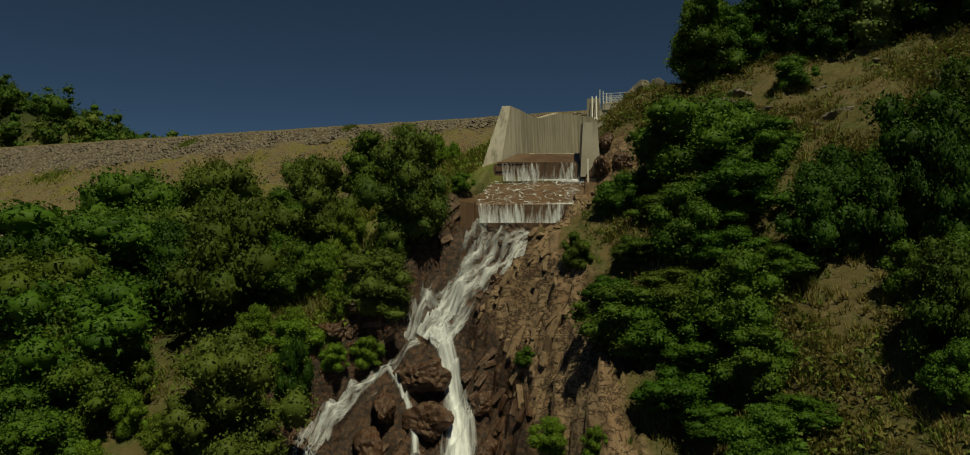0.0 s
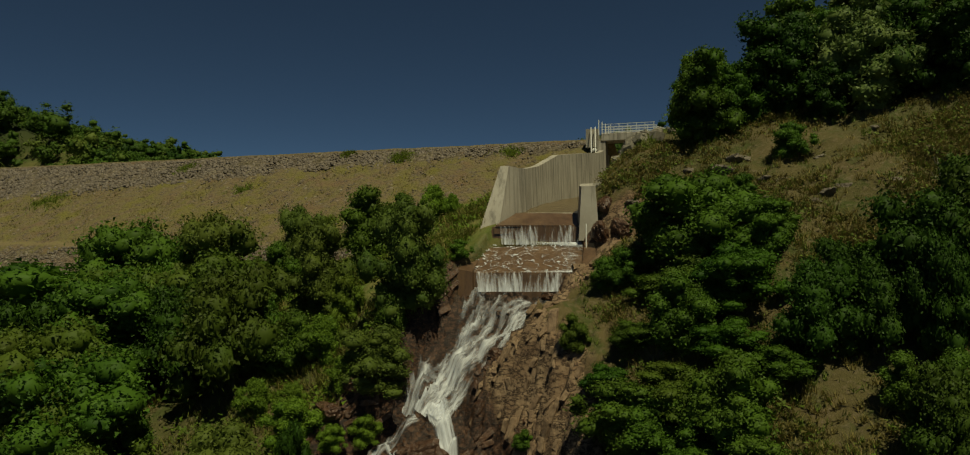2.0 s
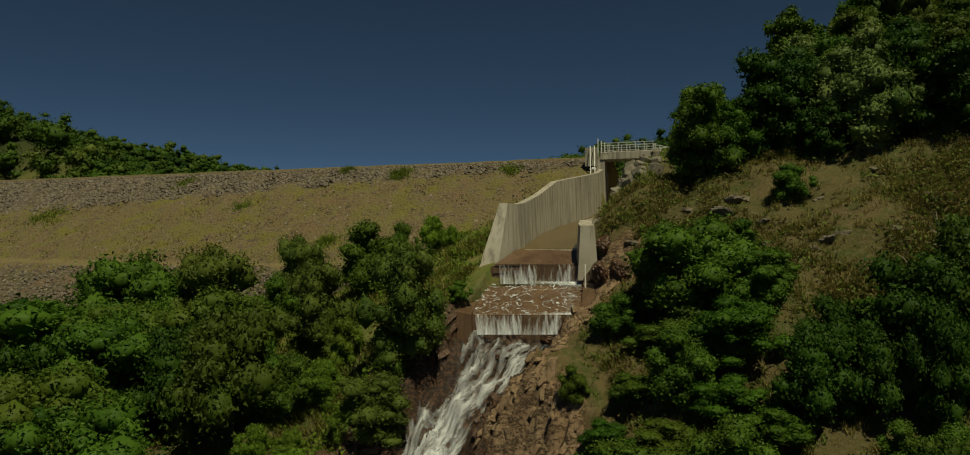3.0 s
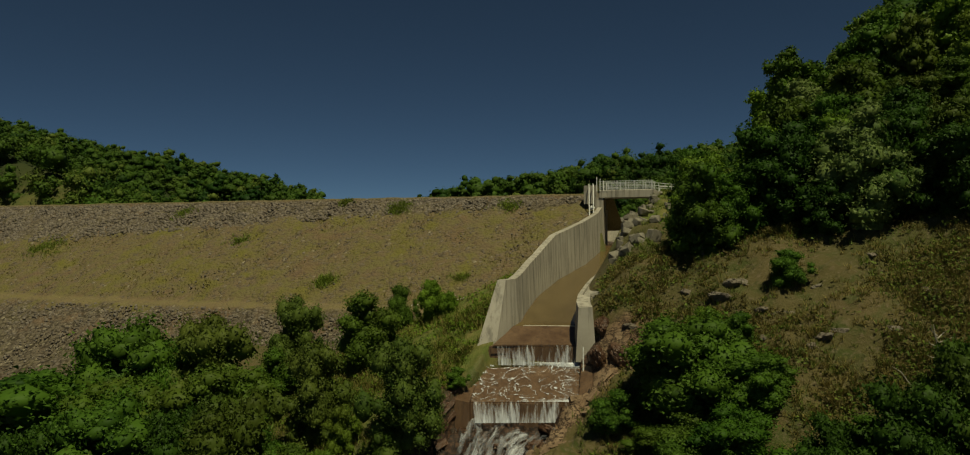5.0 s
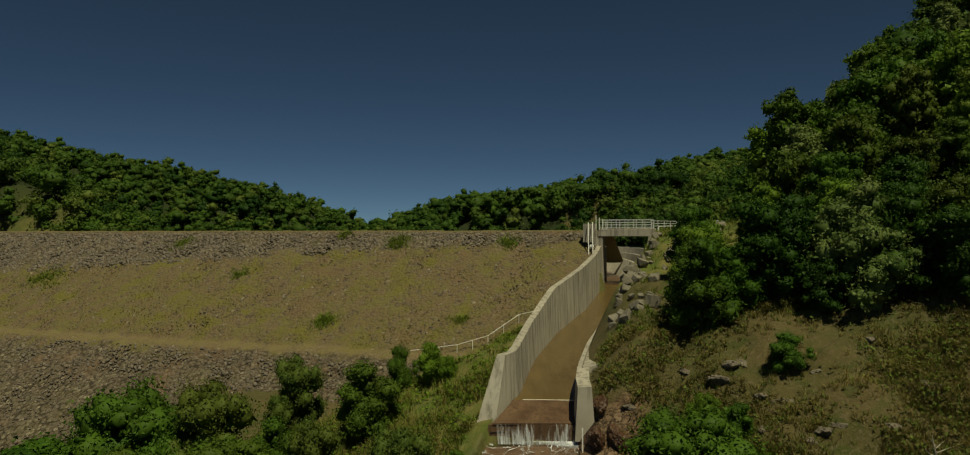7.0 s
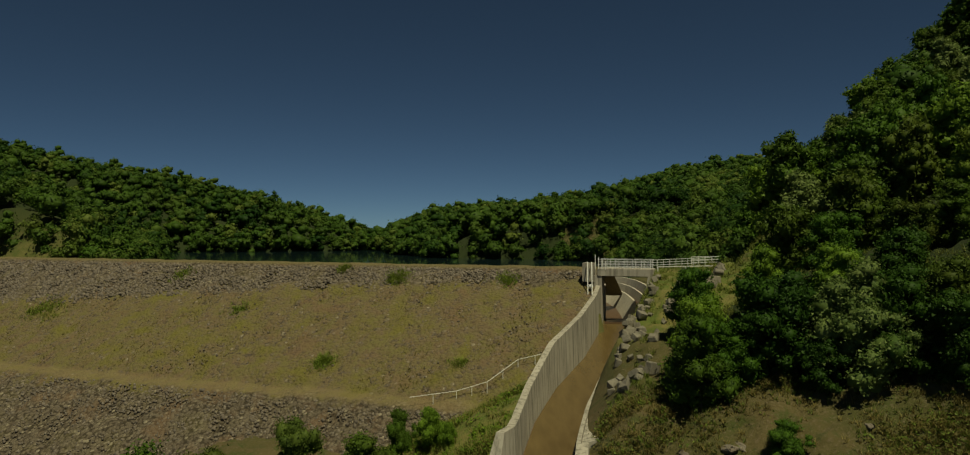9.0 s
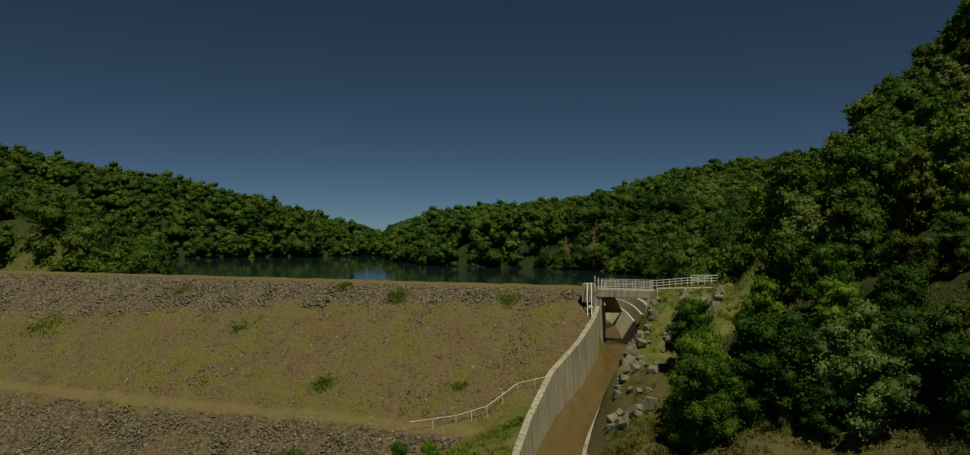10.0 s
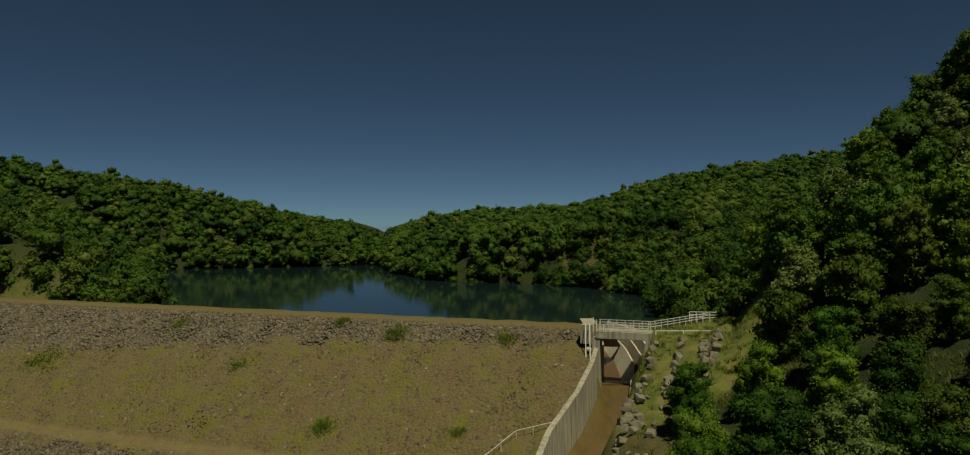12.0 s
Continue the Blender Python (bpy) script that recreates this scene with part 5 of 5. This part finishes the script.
def grasses():
    rng = np.random.default_rng(8)

    def region(n, x0, x1, y0, y1, keep, dens=0.5):
        x, y = rng.uniform(x0, x1, n), rng.uniform(y0, y1, n)
        k = keep(x, y) & (fbm(x * 0.3 + 5, y * 0.3, 3) + rng.normal(0, 0.22, n) > 0.5 - dens)
        x, y = x[k], y[k]
        return np.stack([x, y, ground(x, y)], 1)

    def hill(x, y):
        return (x > column(y, 2) + np.where(y < 44, 3.2, 1.6)) & (x < 0.72 * y + 6)

    def leftbank(x, y):
        return (x < column(y, 1) - 1.6) & (x > -0.75 * y) & (0.34 * x + 0.94 * y < 70)
    v, f = tufts(rng, region(17000, 6, 40, 16, 50, hill, 0.62), 0.26, 12)
    thing("dry_grass", mesh_np("dry_grass", v, f), GRASS_DRY, "dry yellow grass tufts over the hillside", "grass", kind="stuff")
    v, f = tufts(rng, region(15000, 5, 40, 16, 52, hill, 0.50), 0.25, 12)
    thing("green_grass", mesh_np("green_grass", v, f), GRASS, "green grass tufts over the hillside", "grass", kind="stuff")
    v, f = tufts(rng, region(8000, 6, 36, 24, 50, hill, 0.42), 0.36, 12, 0.035)
    thing("heath", mesh_np("heath", v, f), HEATH, "low brown heath on the hillside", "heath", kind="stuff")
    v, f = tufts(rng, region(11000, 9, 36, 50, 100, lambda x, y: hill(x, y) & ((y > 68) | (x > column(y, 2) + 4)), 0.40), 0.42, 9, 0.05)
    thing("bank_grass", mesh_np("bank_grass", v, f), GRASS, "green grass on the chute bank", "grass", kind="stuff")
    v, f = tufts(rng, region(12000, -32, 4, 33, 66, leftbank, 0.52), 0.5, 12, 0.05)
    thing("left_bank_grass", mesh_np("left_bank_grass", v, f), GRASS, "green grass on the bank beside the chute", "grass", kind="stuff")
    v, f = tufts(rng, region(7000, -32, 4, 33, 66, leftbank, 0.42), 0.55, 12, 0.05)
    thing("left_bank_dry_grass", mesh_np("left_bank_dry_grass", v, f), GRASS_DRY, "dry yellow grass on the bank beside the chute", "grass", kind="stuff")
    def mats(pts, each, leaf, m, name, label):
        p = np.repeat(np.asarray(pts), each, 0)
        n = len(p)
        p = p + rng.normal(size=(n, 3)) * np.array((0.28, 0.28, 0.10)) + np.array((0, 0, 0.12))
        nr = rng.normal(size=(n, 3)) * 0.6 + np.array((0, -0.2, 0.7))
        nr /= np.linalg.norm(nr, axis=1)[:, None]
        t = np.cross(nr, rng.normal(size=(n, 3)))
        t /= np.linalg.norm(t, axis=1)[:, None]
        s = leaf * rng.uniform(0.5, 1.4, n)[:, None]
        q = np.cross(nr, t)
        v = np.stack([p - t * s, p + t * s * 0.8 - q * s * 0.6, p + t * s * 0.8 + q * s * 0.6], 1).reshape(-1, 3)
        thing(name, mesh_np(name, v, np.arange(3 * n).reshape(-1, 3)), m, label, "undergrowth", kind="stuff")
    mats(region(9000, 6, 36, 16, 50, hill, 0.40), 14, 0.09, HEATH, "brown_undergrowth", "low brown heath covering the hillside")
    mats(region(6000, 6, 36, 16, 50, hill, 0.30), 14, 0.10, GRASS, "green_undergrowth", "low dark green plants covering the hillside")
    mats(region(6500, -32, 4, 33, 62, leftbank, 0.5), 14, 0.13, LEAF_B, "bank_undergrowth", "low bright green plants on the bank")
    # thin dry grass over the middle of the dam's face, greener in spots
    u = rng.uniform(-125, -17, 9000)
    d = rng.uniform(70.5, CREST_D - 1, 9000)
    k = (CREST_D - d) * 1.19 > 0.085 * np.maximum(-u - 16, 0) + rng.normal(0, 1.8, 9000)
    u, d = u[k], d[k]
    x, y, _ = dam_point(u, d, 0)
    z = np.array([dam_dz(q) for q in d])
    v, f = tufts(rng, np.stack([x, y, z], 1), 0.10, 5, 0.06)
    thing("dam_grass", mesh_np("dam_grass", v, f), GRASS_DRY, "thin dry grass on the dam face", "grass", kind="stuff")
    # green clumps on the dam
    for u0, d0, r, n in ((-43.4, 88.1, 1.4, 300), (-28.4, 88.2, 1.3, 120), (-52.5, 89.6, 0.8, 90), (-79, 87.6, 1.3, 120), (-46, 73.8, 1.1, 130), (-97, 79.5, 2.4, 200), (-29.5, 74.6, 0.9, 110), (-64, 81, 1.5, 60)):
        uu, dd = rng.normal(u0, r * 0.6, n), rng.normal(d0, r * 0.45, n)
        dd = np.minimum(dd, CREST_D)
        x, y, _ = dam_point(uu, dd, 0)
        z = np.array([dam_dz(q) for q in dd])
        v, f = tufts(rng, np.stack([x, y, z], 1), 0.45, 8, 0.06)
        thing("grass_clump", mesh_np("grass_clump", v, f), WEED, "bright green weed clump on the stony dam face", "grass", kind="stuff")


def dead_tree():
    t = thing("dead_tree", None, None, "bleached bare dead tree on the dry slope", "tree")
    x, y = 20.2, 31.8
    z = gz(x, y)
    bm = bmesh.new()
    tube(bm, ((x, y, z - 0.3), (x - 0.02, y, z + 0.9), (x - 0.14, y + 0.05, z + 1.7), (x - 0.32, y, z + 2.3), (x - 0.36, y, z + 2.7)), (0.085, 0.075, 0.055, 0.03, 0.012))
    part("trunk", bm, DEADWOOD, t)
    for f, dx, dz in ((1.9, 0.75, 0.28), (2.1, 0.4, 0.35), (1.7, -0.5, 0.35), (2.2, -0.3, 0.5), (1.2, -0.55, 0.15)):
        bm = bmesh.new()
        o = (x - 0.09 * f, y, z + f)
        tube(bm, (o, (o[0] + dx * 0.6, y + 0.1, o[2] + dz * 0.4), (o[0] + dx, y, o[2] + dz)), (0.03, 0.02, 0.008), 5)
        part("branch", bm, DEADWOOD, t)
    # a bent leafless sapling beside it
    bm = bmesh.new()
    q = gz(18.6, 31.6)
    tube(bm, ((18.9, 31.6, q - 0.2), (18.8, 31.6, q + 0.8), (18.3, 31.6, q + 1.5), (17.9, 31.6, q + 1.75)), (0.04, 0.035, 0.025, 0.008), 5)
    part("branch", bm, DEADWOOD, thing("dead_sapling", None, None, "thin bleached dead sapling bent over dry grass", "tree"))
    t2 = thing("fallen_branch", None, None, "bleached dead branch lying beside the falls", "branch")
    bm = bmesh.new()
    a, b = Vector((-9.7, 34.9, gz(-9.7, 34.9) + 0.1)), Vector((-8.4, 35.9, gz(-8.4, 35.9) + 0.35))
    tube(bm, (a, a.lerp(b, 0.5) + Vector((0, 0, 0.1)), b), (0.09, 0.07, 0.04))
    part("stem", bm, DEADWOOD, t2)


dead_tree()
near_shrubs()
near_wood()
far_woods()
grasses()
